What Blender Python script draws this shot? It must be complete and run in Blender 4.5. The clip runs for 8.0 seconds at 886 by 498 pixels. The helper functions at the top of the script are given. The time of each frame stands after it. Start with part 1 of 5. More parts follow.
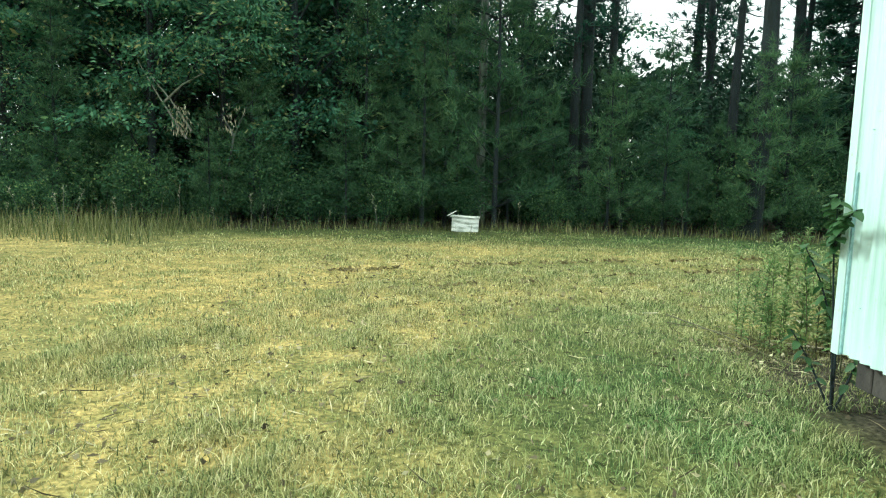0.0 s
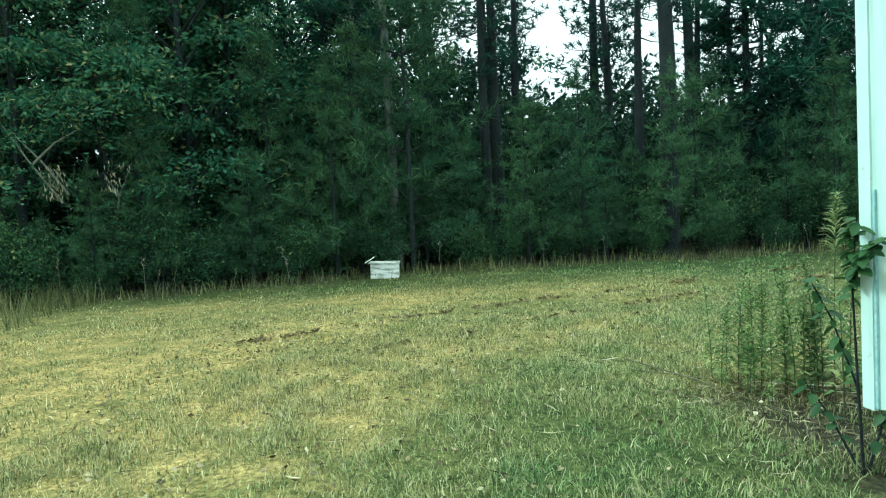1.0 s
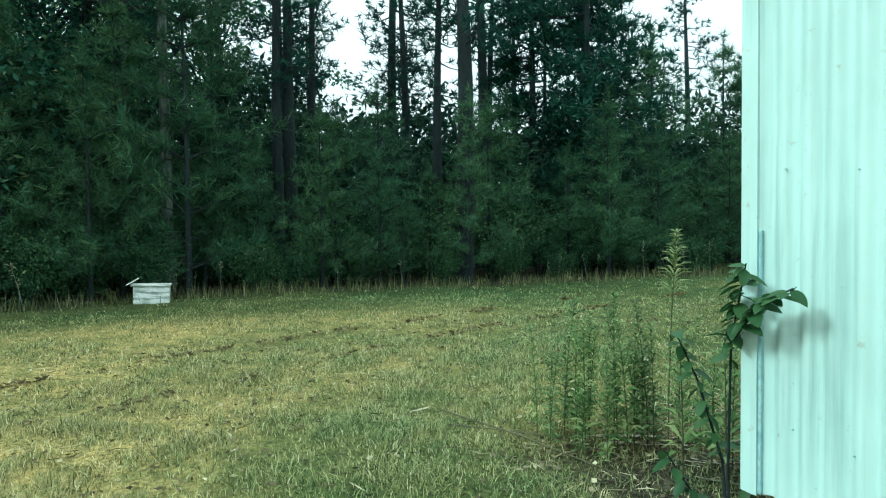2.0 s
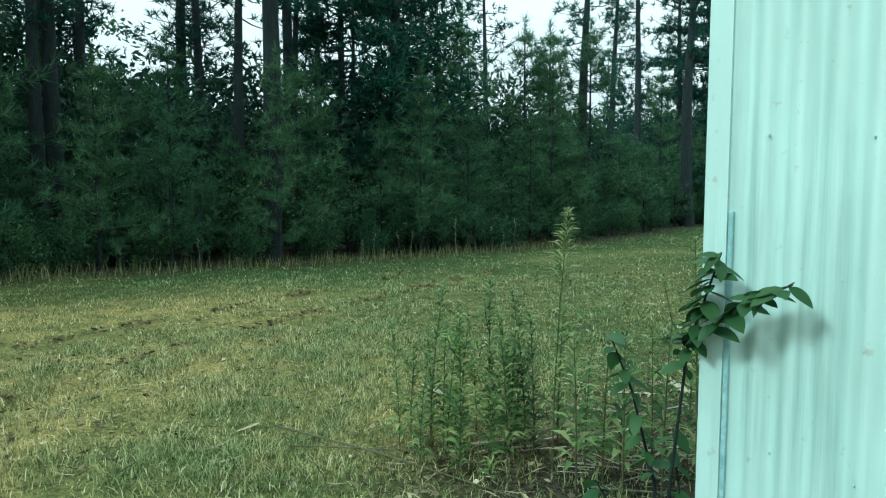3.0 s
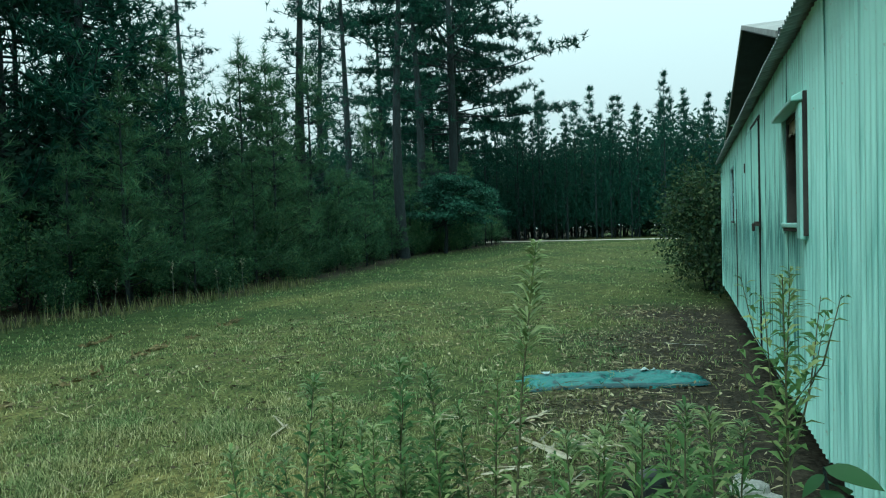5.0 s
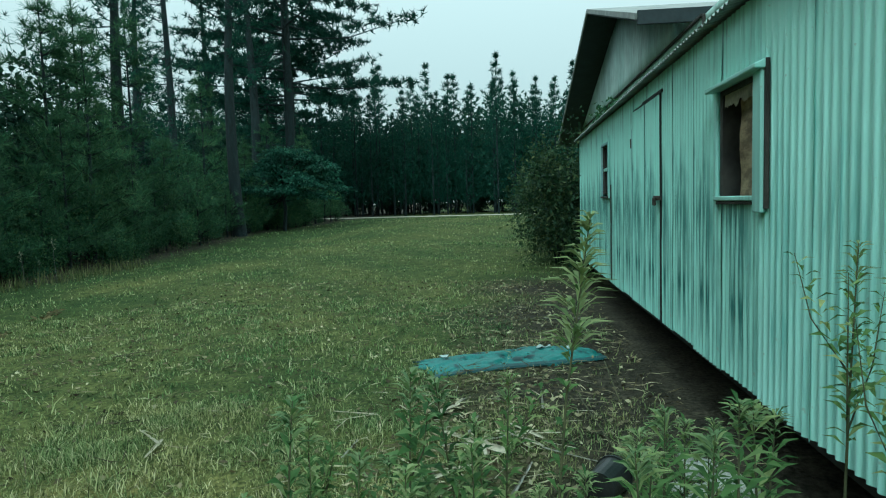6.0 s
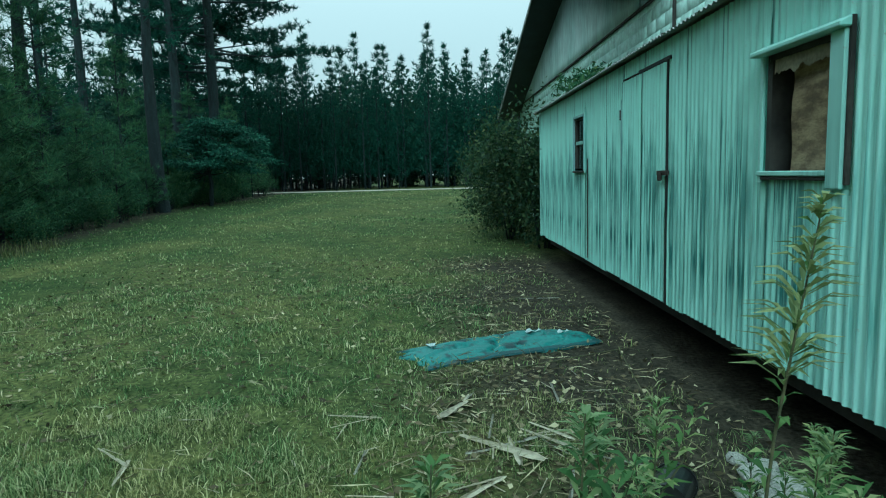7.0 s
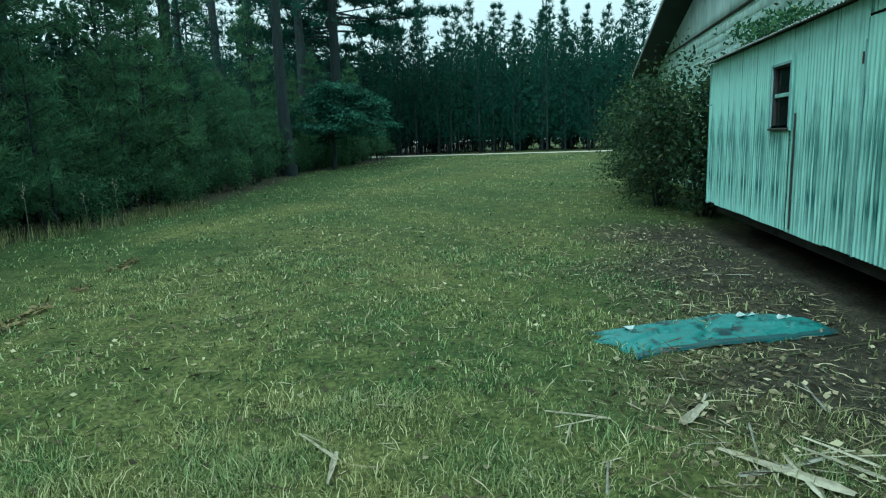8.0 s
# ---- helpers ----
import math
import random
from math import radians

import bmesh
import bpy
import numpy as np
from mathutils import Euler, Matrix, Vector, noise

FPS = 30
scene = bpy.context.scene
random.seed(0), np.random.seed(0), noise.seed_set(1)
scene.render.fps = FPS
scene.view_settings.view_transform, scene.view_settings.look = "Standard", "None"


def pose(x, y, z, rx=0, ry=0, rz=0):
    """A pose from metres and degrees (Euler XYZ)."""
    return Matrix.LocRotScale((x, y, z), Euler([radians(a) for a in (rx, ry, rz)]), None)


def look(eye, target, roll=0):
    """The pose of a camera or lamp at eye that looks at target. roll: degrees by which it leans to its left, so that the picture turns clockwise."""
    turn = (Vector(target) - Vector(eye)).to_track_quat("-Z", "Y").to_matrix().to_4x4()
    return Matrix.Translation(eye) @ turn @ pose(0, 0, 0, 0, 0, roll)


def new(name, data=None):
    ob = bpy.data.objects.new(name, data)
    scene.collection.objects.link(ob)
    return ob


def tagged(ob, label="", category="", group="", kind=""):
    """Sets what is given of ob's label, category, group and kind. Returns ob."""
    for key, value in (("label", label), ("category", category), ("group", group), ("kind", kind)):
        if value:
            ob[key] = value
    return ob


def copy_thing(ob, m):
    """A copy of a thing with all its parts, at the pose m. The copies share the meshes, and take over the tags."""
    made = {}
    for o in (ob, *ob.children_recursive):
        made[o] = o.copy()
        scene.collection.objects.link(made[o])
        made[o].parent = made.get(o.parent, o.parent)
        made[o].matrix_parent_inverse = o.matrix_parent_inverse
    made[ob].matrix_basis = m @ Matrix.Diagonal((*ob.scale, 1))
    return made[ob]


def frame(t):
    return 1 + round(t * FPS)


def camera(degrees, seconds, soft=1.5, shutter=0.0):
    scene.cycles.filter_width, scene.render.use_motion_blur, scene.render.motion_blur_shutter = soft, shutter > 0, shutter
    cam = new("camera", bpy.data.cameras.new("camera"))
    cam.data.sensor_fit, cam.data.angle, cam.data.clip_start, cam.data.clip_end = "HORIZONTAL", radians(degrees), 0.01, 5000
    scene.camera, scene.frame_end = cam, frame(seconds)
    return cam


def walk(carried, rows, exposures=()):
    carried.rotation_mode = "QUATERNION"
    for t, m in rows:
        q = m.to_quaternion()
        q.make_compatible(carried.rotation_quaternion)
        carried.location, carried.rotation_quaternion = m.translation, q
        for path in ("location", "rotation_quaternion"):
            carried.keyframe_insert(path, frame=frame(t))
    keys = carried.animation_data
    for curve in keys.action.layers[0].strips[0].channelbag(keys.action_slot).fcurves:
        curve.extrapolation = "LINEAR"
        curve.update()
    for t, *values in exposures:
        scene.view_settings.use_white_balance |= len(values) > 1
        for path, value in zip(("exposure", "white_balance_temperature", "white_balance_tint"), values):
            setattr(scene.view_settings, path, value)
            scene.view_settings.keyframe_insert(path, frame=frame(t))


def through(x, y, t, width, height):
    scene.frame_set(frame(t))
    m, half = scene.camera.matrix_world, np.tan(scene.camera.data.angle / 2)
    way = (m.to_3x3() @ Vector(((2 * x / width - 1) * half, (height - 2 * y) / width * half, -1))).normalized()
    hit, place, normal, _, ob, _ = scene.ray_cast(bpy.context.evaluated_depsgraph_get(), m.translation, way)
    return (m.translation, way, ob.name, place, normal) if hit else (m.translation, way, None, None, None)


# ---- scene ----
cam = camera(69.6, 8.0, 1.15)
PATH = [
    (0, look((-2.307, -3.9, 1.479), (-2.371, -1.915, 1.249), 1.3)),
    (0.5, look((-2.327, -3.357, 1.531), (-2.182, -1.362, 1.502), -2.0)),
    (1, look((-2.43, -2.937, 1.56), (-2.226, -0.951, 1.445), -3.3)),
    (1.2, look((-2.462, -2.724, 1.541), (-2.121, -0.753, 1.531), -2.4)),
    (2.3, look((-2.233, -1.636, 1.605), (-1.32, 0.14, 1.487), -1.4)),
    (2.5, look((-2.239, -1.492, 1.595), (-1.281, 0.257, 1.445), -1.5)),
    (3, look((-2.142, -0.968, 1.591), (-0.792, 0.499, 1.434), 0.0)),
    (3.5, look((-1.988, -0.537, 1.574), (-0.518, 0.818, 1.514), -0.0)),
    (4, look((-1.729, -0.131, 1.583), (-0.138, 1.077, 1.495), 0.4)),
    (4.2, look((-1.686, 0.021, 1.58), (0.014, 1.074, 1.533), -0.5)),
    (5.3, look((-1.416, 0.803, 1.594), (0.484, 1.421, 1.499), -1.3)),
    (5.5, look((-1.314, 0.922, 1.602), (0.614, 1.443, 1.486), -1.1)),
    (6, look((-1.136, 1.344, 1.58), (0.848, 1.552, 1.434), -1.6)),
    (6.5, look((-0.866, 1.653, 1.564), (1.129, 1.66, 1.425), -2.3)),
    (7, look((-0.63, 1.932, 1.599), (1.356, 1.912, 1.367), -1.5)),
    (7.5, look((-0.385, 2.368, 1.575), (1.593, 2.564, 1.354), -2.0)),
    (8, look((-0.039, 2.676, 1.57), (1.909, 2.987, 1.237), -1.8)),
]
walk(cam, PATH, [(0, 1.05, 5600, -15), (0.5, 0.98, 5200, -21), (1.0, 0.84, 5050, -23), (2.5, 0.46, 4900, -21), (3.0, 0.36, 4900, -21), (4.0, 0.24, 4750, -27),
                 (5.5, -0.1, 4850, -25), (6.5, -0.2, 4600, -29), (7.0, -0.17, 4500, -29), (8.0, 0.12, 4600, -27)])

# ---------------------------------------------------------------- light
SUN_EL, SUN_AZ = 38.0, 280.0     # compass bearing of the sun, y is north
world = bpy.data.worlds.new("sky")
scene.world = world
world.use_nodes = True
wn, wl = world.node_tree.nodes, world.node_tree.links
sky = wn.new("ShaderNodeTexSky")
sky.sky_type = "NISHITA"
sky.sun_disc = False
sky.sun_elevation, sky.sun_rotation = radians(SUN_EL), radians(SUN_AZ)
veil = wn.new("ShaderNodeMixRGB")
veil.inputs[0].default_value = 0.95
# cloud veil three times as bright overhead as at the horizon
where, height = wn.new("ShaderNodeTexCoord"), wn.new("ShaderNodeSeparateXYZ")
cloud = wn.new("ShaderNodeValToRGB")
cloud.color_ramp.elements[0].color = (0.49, 0.44, 0.41, 1)
cloud.color_ramp.elements[1].color = (1.42, 1.28, 1.2, 1)
wl.new(where.outputs["Generated"], height.inputs[0])
wl.new(height.outputs["Z"], cloud.inputs[0])
bright = wn.new("ShaderNodeMixRGB")
bright.blend_type = "MULTIPLY"
bright.inputs[0].default_value = 1.0
bright.inputs[2].default_value = (10, 10, 10, 1)
wl.new(cloud.outputs[0], bright.inputs[1])
wl.new(bright.outputs[0], veil.inputs[2])
wl.new(sky.outputs[0], veil.inputs[1])
wl.new(veil.outputs[0], wn["Background"].inputs[0])
wn["Background"].inputs[1].default_value = 0.14
sun_data = bpy.data.lights.new("sun", "SUN")
sun_data.energy, sun_data.angle, sun_data.color = 1.9, radians(12), (1.0, 0.95, 0.86)
sun = new("sun", sun_data)
az, el = radians(SUN_AZ), radians(SUN_EL)
toward = Vector((math.sin(az) * math.cos(el), math.cos(az) * math.cos(el), math.sin(el)))
sun.matrix_world = look(toward * 60, (0, 0, 0))


# ---------------------------------------------------------------- materials
def material(name, base, rough=0.7, metal=0.0):
    m = bpy.data.materials.new(name)
    m.use_nodes = True
    b = m.node_tree.nodes["Principled BSDF"]
    b.inputs["Base Color"].default_value = (*base, 1)
    b.inputs["Roughness"].default_value = rough
    b.inputs["Metallic"].default_value = metal
    return m, m.node_tree.nodes, m.node_tree.links, b


def ramp(nodes, stops):
    r = nodes.new("ShaderNodeValToRGB")
    e = r.color_ramp.elements
    while len(e) < len(stops):
        e.new(0.5)
    for k, (p, c) in zip(e, stops):
        k.position, k.color = p, (*c, 1)
    return r


def texture(nodes, links, scale, detail=5.0, stretch=(1, 1, 1), coords="Object", rough=0.55):
    tc, mp, nz = nodes.new("ShaderNodeTexCoord"), nodes.new("ShaderNodeMapping"), nodes.new("ShaderNodeTexNoise")
    mp.inputs["Scale"].default_value = stretch
    nz.inputs["Scale"].default_value, nz.inputs["Detail"].default_value = scale, detail
    nz.inputs["Roughness"].default_value = rough
    links.new(tc.outputs[coords], mp.inputs[0])
    links.new(mp.outputs[0], nz.inputs["Vector"])
    return nz.outputs["Fac"]


def blend(nodes, links, fac, a, b, mode="MIX"):
    mx = nodes.new("ShaderNodeMixRGB")
    mx.blend_type = mode
    for i, v in ((0, fac), (1, a), (2, b)):
        if isinstance(v, (int, float)):
            mx.inputs[i].default_value = v
        elif isinstance(v, tuple):
            mx.inputs[i].default_value = (*v, 1)
        else:
            links.new(v, mx.inputs[i])
    return mx.outputs[0]


def bumped(nodes, links, b, height, strength, distance=0.01):
    n = nodes.new("ShaderNodeBump")
    n.inputs["Strength"].default_value, n.inputs["Distance"].default_value = strength, distance
    links.new(height, n.inputs["Height"])
    links.new(n.outputs[0], b.inputs["Normal"])


def mottled(name, dark, light, scale, rough=0.8, metal=0.0, bump=0.3, stretch=(1, 1, 1), lo=0.3, hi=0.7, distance=0.01):
    m, n, l, b = material(name, light, rough, metal)
    f = texture(n, l, scale, 6, stretch)
    r = ramp(n, [(lo, dark), (hi, light)])
    l.new(f, r.inputs[0])
    g = texture(n, l, scale * 7, 4, stretch)
    r2 = ramp(n, [(0.3, (0.72, 0.72, 0.72)), (0.7, (1.1, 1.1, 1.1))])
    l.new(g, r2.inputs[0])
    l.new(blend(n, l, 1.0, r.outputs[0], r2.outputs[0], "MULTIPLY"), b.inputs["Base Color"])
    if bump:
        bumped(n, l, b, g, bump, distance)
    return m


def painted_metal(name, paint, grime, streak_lo, streak_hi):
    m, n, l, b = material(name, paint, 0.5)
    runs = texture(n, l, 1.0, 7, (30, 30, 0.8), "Object", 0.65)
    r = ramp(n, [(streak_lo, (0, 0, 0)), (streak_hi, (1, 1, 1))])
    l.new(runs, r.inputs[0])
    cloud = texture(n, l, 0.9, 3, (1, 1, 0.8))
    r2 = ramp(n, [(0.43, (0.04, 0.04, 0.04)), (0.58, (0.95, 0.95, 0.95))])
    l.new(cloud, r2.inputs[0])
    fac = blend(n, l, 1.0, r.outputs[0], r2.outputs[0], "MULTIPLY")
    col = blend(n, l, fac, paint, grime)
    specks = texture(n, l, 22, 4)
    r3 = ramp(n, [(0.66, (0, 0, 0)), (0.75, (1, 1, 1))])
    l.new(specks, r3.inputs[0])
    half = blend(n, l, 0.45, (0, 0, 0), r3.outputs[0])
    col = blend(n, l, half, col, (0.32, 0.27, 0.2))
    fine = texture(n, l, 5, 5, (1, 1, 0.3))
    r4 = ramp(n, [(0.3, (0.86, 0.87, 0.86)), (0.7, (1.04, 1.04, 1.04))])
    l.new(fine, r4.inputs[0])
    l.new(blend(n, l, 1.0, col, r4.outputs[0], "MULTIPLY"), b.inputs["Base Color"])
    bumped(n, l, b, texture(n, l, 6, 3), 0.25, 0.01)
    return m


def leafy(name, stops, through=0.25, rough=0.65, patch=0.35):
    """Leaf colours by island, with slow patches over the place."""
    m, n, l, b = material(name, stops[0][1], rough)
    geo = n.new("ShaderNodeNewGeometry")
    r = ramp(n, stops)
    l.new(geo.outputs["Random Per Island"], r.inputs[0])
    slow = texture(n, l, patch, 3, coords="Object")
    r2 = ramp(n, [(0.3, (0.62, 0.66, 0.6)), (0.7, (1.25, 1.2, 1.15))])
    l.new(slow, r2.inputs[0])
    col = blend(n, l, 1.0, r.outputs[0], r2.outputs[0], "MULTIPLY")
    info = n.new("ShaderNodeObjectInfo")
    r3 = ramp(n, [(0.0, (0.72, 0.78, 0.75)), (1.0, (1.25, 1.15, 1.05))])
    l.new(info.outputs["Random"], r3.inputs[0])
    col = blend(n, l, 1.0, col, r3.outputs[0], "MULTIPLY")
    l.new(col, b.inputs["Base Color"])
    b.inputs["Specular IOR Level"].default_value = 0.25
    t = n.new("ShaderNodeBsdfTranslucent")
    l.new(col, t.inputs[0])
    mx = n.new("ShaderNodeMixShader")
    mx.inputs[0].default_value = through
    l.new(b.outputs[0], mx.inputs[1])
    l.new(t.outputs[0], mx.inputs[2])
    l.new(mx.outputs[0], n["Material Output"].inputs[0])
    return m


def grass_material():
    m, n, l, b = material("grass_blades", (0.2, 0.25, 0.08), 0.75)
    geo = n.new("ShaderNodeNewGeometry")
    green = ramp(n, [(0.0, (0.018, 0.046, 0.015)), (0.4, (0.088, 0.178, 0.058)), (0.75, (0.20, 0.315, 0.12)), (0.92, (0.36, 0.42, 0.21)), (1.0, (0.56, 0.54, 0.33))])
    straw = ramp(n, [(0.0, (0.05, 0.06, 0.018)), (0.45, (0.33, 0.305, 0.125)), (0.85, (0.58, 0.50, 0.235)), (1.0, (0.82, 0.74, 0.45))])
    for r in (green, straw):
        l.new(geo.outputs["Random Per Island"], r.inputs[0])
    mid = texture(n, l, 1.6, 4)
    r2 = ramp(n, [(0.42, (0, 0, 0)), (0.6, (1, 1, 1))])
    l.new(mid, r2.inputs[0])
    dry = n.new("ShaderNodeAttribute")
    dry.attribute_name = "dry"
    fac = blend(n, l, 0.35, dry.outputs["Fac"], r2.outputs[0])
    col = blend(n, l, fac, green.outputs[0], straw.outputs[0])
    l.new(col, b.inputs["Base Color"])
    b.inputs["Specular IOR Level"].default_value = 0.2
    t = n.new("ShaderNodeBsdfTranslucent")
    l.new(col, t.inputs[0])
    mx = n.new("ShaderNodeMixShader")
    mx.inputs[0].default_value = 0.35
    l.new(b.outputs[0], mx.inputs[1])
    l.new(t.outputs[0], mx.inputs[2])
    l.new(mx.outputs[0], n["Material Output"].inputs[0])
    return m


WALL_W = painted_metal("west_paint", (0.50, 0.64, 0.60), (0.32, 0.45, 0.42), 0.45, 0.68)
WALL_N = painted_metal("north_paint", (0.50, 0.80, 0.71), (0.03, 0.12, 0.115), 0.45, 0.57)
# north paint again, lighter and less grimy: near end's brightness is in the colour
WALL_N_LIT = painted_metal("north_paint_lit", (0.58, 0.88, 0.80), (0.26, 0.50, 0.46), 0.46, 0.62)
TRIM = painted_metal("trim_paint", (0.42, 0.66, 0.60), (0.10, 0.22, 0.20), 0.42, 0.66)
ROOFING = mottled("weathered_galvanized", (0.20, 0.20, 0.19), (0.42, 0.42, 0.40), 2.5, 0.5, 0.5, 0.2)
BLOCK = mottled("painted_block", (0.52, 0.70, 0.63), (0.64, 0.82, 0.74), 1.4, 0.8, 0, 0.12)
PANEL = mottled("upper_panel", (0.40, 0.55, 0.50), (0.68, 0.80, 0.75), 1.1, 0.7, 0, 0.2, (1.5, 1.5, 0.4))
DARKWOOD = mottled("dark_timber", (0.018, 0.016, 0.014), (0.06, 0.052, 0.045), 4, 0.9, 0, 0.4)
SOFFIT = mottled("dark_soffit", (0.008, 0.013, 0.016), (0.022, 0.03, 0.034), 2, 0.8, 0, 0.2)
PLYBOARD = mottled("plywood_board", (0.17, 0.12, 0.07), (0.42, 0.32, 0.19), 4, 0.75, 0, 0.3, (1.4, 1, 4.0), 0.4, 0.6)
OLDWOOD = mottled("bleached_scrap_wood", (0.40, 0.35, 0.25), (0.74, 0.68, 0.52), 6, 0.85, 0, 0.4)
GREYWOOD = mottled("grey_weathered_wood", (0.24, 0.23, 0.19), (0.50, 0.47, 0.40), 8, 0.9, 0, 0.4)
BOXPAINT = mottled("peeling_white_paint", (0.32, 0.36, 0.30), (0.78, 0.80, 0.76), 5, 0.7, 0, 0.4, (0.6, 1, 2.2), 0.41, 0.55)
# dark mottles in the colour stand in for shade in the tarp's creases
TARP = mottled("teal_tarp", (0.006, 0.03, 0.034), (0.048, 0.18, 0.165), 5.0, 0.55, 0, 0.25, (1, 1, 1), 0.36, 0.47, 0.01)
PALECLOTH = mottled("pale_lining", (0.35, 0.42, 0.42), (0.6, 0.66, 0.65), 9, 0.8)
# bucket plastic, also the painted dark of the crawl space
BUCKET_AND_CRAWL_BLACK = mottled("bucket_and_crawl_black", (0.008, 0.008, 0.009), (0.03, 0.03, 0.03), 9, 0.35, 0, 0.15)
CONCRETE = mottled("broken_concrete", (0.42, 0.41, 0.37), (0.85, 0.83, 0.77), 7, 0.9, 0, 0.8, (1, 1, 1), 0.3, 0.7, 0.02)
DARKTARP = mottled("dark_teal_hem", (0.006, 0.03, 0.034), (0.02, 0.085, 0.09), 6.0, 0.6)
SEAM = mottled("seam_shadow_paint", (0.20, 0.36, 0.37), (0.36, 0.52, 0.52), 6, 0.6)
IRON = mottled("rusted_iron", (0.02, 0.018, 0.016), (0.07, 0.05, 0.04), 20, 0.7, 0.4)
ROADMAT = mottled("sandy_road", (0.45, 0.40, 0.32), (0.62, 0.57, 0.47), 1.5, 0.95)
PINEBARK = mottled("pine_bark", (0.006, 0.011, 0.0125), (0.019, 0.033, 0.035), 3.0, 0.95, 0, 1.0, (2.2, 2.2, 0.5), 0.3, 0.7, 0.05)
PALEBARK = mottled("lichened_bark", (0.03, 0.036, 0.032), (0.17, 0.2, 0.175), 3.5, 0.95, 0, 0.8, (2, 2, 0.6), 0.36, 0.62, 0.03)
DEADWOOD = mottled("bare_pale_branch", (0.10, 0.11, 0.09), (0.26, 0.27, 0.22), 6, 0.9, 0, 0.3)
STEMMAT = mottled("weed_stem", (0.05, 0.055, 0.025), (0.12, 0.11, 0.05), 20, 0.8)
PINELEAF = leafy("pine_needles", [(0.0, (0.009, 0.037, 0.030)), (0.6, (0.016, 0.069, 0.053)), (1.0, (0.037, 0.106, 0.062))], 0.2)
YOUNGLEAF = leafy("young_pine_needles", [(0.0, (0.035, 0.086, 0.049)), (0.6, (0.074, 0.165, 0.086)), (1.0, (0.149, 0.236, 0.115))], 0.3)
SHRUBLEAF = leafy("shrub_leaves", [(0.0, (0.022, 0.064, 0.036)), (0.55, (0.052, 0.129, 0.064)), (0.9, (0.105, 0.196, 0.084)), (1.0, (0.224, 0.294, 0.126))], 0.3)
BUSHLEAF = leafy("overgrown_bush_leaves", [(0.0, (0.018, 0.036, 0.02)), (0.55, (0.038, 0.076, 0.036)), (0.9, (0.085, 0.115, 0.05)), (1.0, (0.15, 0.17, 0.08))], 0.3)
MIMOSALEAF = leafy("feathery_leaves", [(0.0, (0.014, 0.05, 0.04)), (0.6, (0.032, 0.1, 0.075)), (1.0, (0.06, 0.15, 0.1))], 0.3)
# darker leaf copy: the shade within the wood is put into its colours
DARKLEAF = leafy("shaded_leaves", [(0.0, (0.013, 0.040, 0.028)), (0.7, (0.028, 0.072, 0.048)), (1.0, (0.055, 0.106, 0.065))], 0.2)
TREELEAF = leafy("tree_leaves", [(0.0, (0.030, 0.093, 0.063)), (0.6, (0.063, 0.173, 0.105)), (0.93, (0.128, 0.225, 0.105)), (1.0, (0.330, 0.330, 0.165))], 0.35)
WEEDLEAF = leafy("weed_leaves", [(0.0, (0.06, 0.12, 0.036)), (0.6, (0.165, 0.27, 0.095)), (1.0, (0.40, 0.46, 0.22))], 0.35)
BLOOMLEAF = leafy("weed_tips", [(0, (0.172, 0.242, 0.113)), (1, (0.343, 0.403, 0.210))], 0.3)
SAPLEAF = leafy("sapling_leaves", [(0.0, (0.022, 0.058, 0.025)), (0.7, (0.055, 0.118, 0.044)), (1.0, (0.12, 0.19, 0.080))], 0.3, 0.5)
PODLEAF = leafy("dry_pods", [(0.0, (0.25, 0.25, 0.17)), (1.0, (0.6, 0.58, 0.48))], 0.2)
GRASSMAT = grass_material()
TALLGRASS = leafy("rank_grass", [(0.0, (0.08, 0.11, 0.035)), (0.6, (0.18, 0.19, 0.075)), (1.0, (0.38, 0.34, 0.18))], 0.3, 0.7)
LITTER = leafy("leaf_litter", [(0.0, (0.04, 0.032, 0.022)), (0.5, (0.15, 0.125, 0.08)), (0.8, (0.34, 0.295, 0.195)), (1.0, (0.58, 0.53, 0.38))], 0.0, 0.85)

glass, gn, gl, gb = material("dusty_dark_glass", (0.012, 0.014, 0.014), 0.12)
# backing for openings: the unlit shed interior is put into this near-black
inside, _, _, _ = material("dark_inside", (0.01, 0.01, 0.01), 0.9)


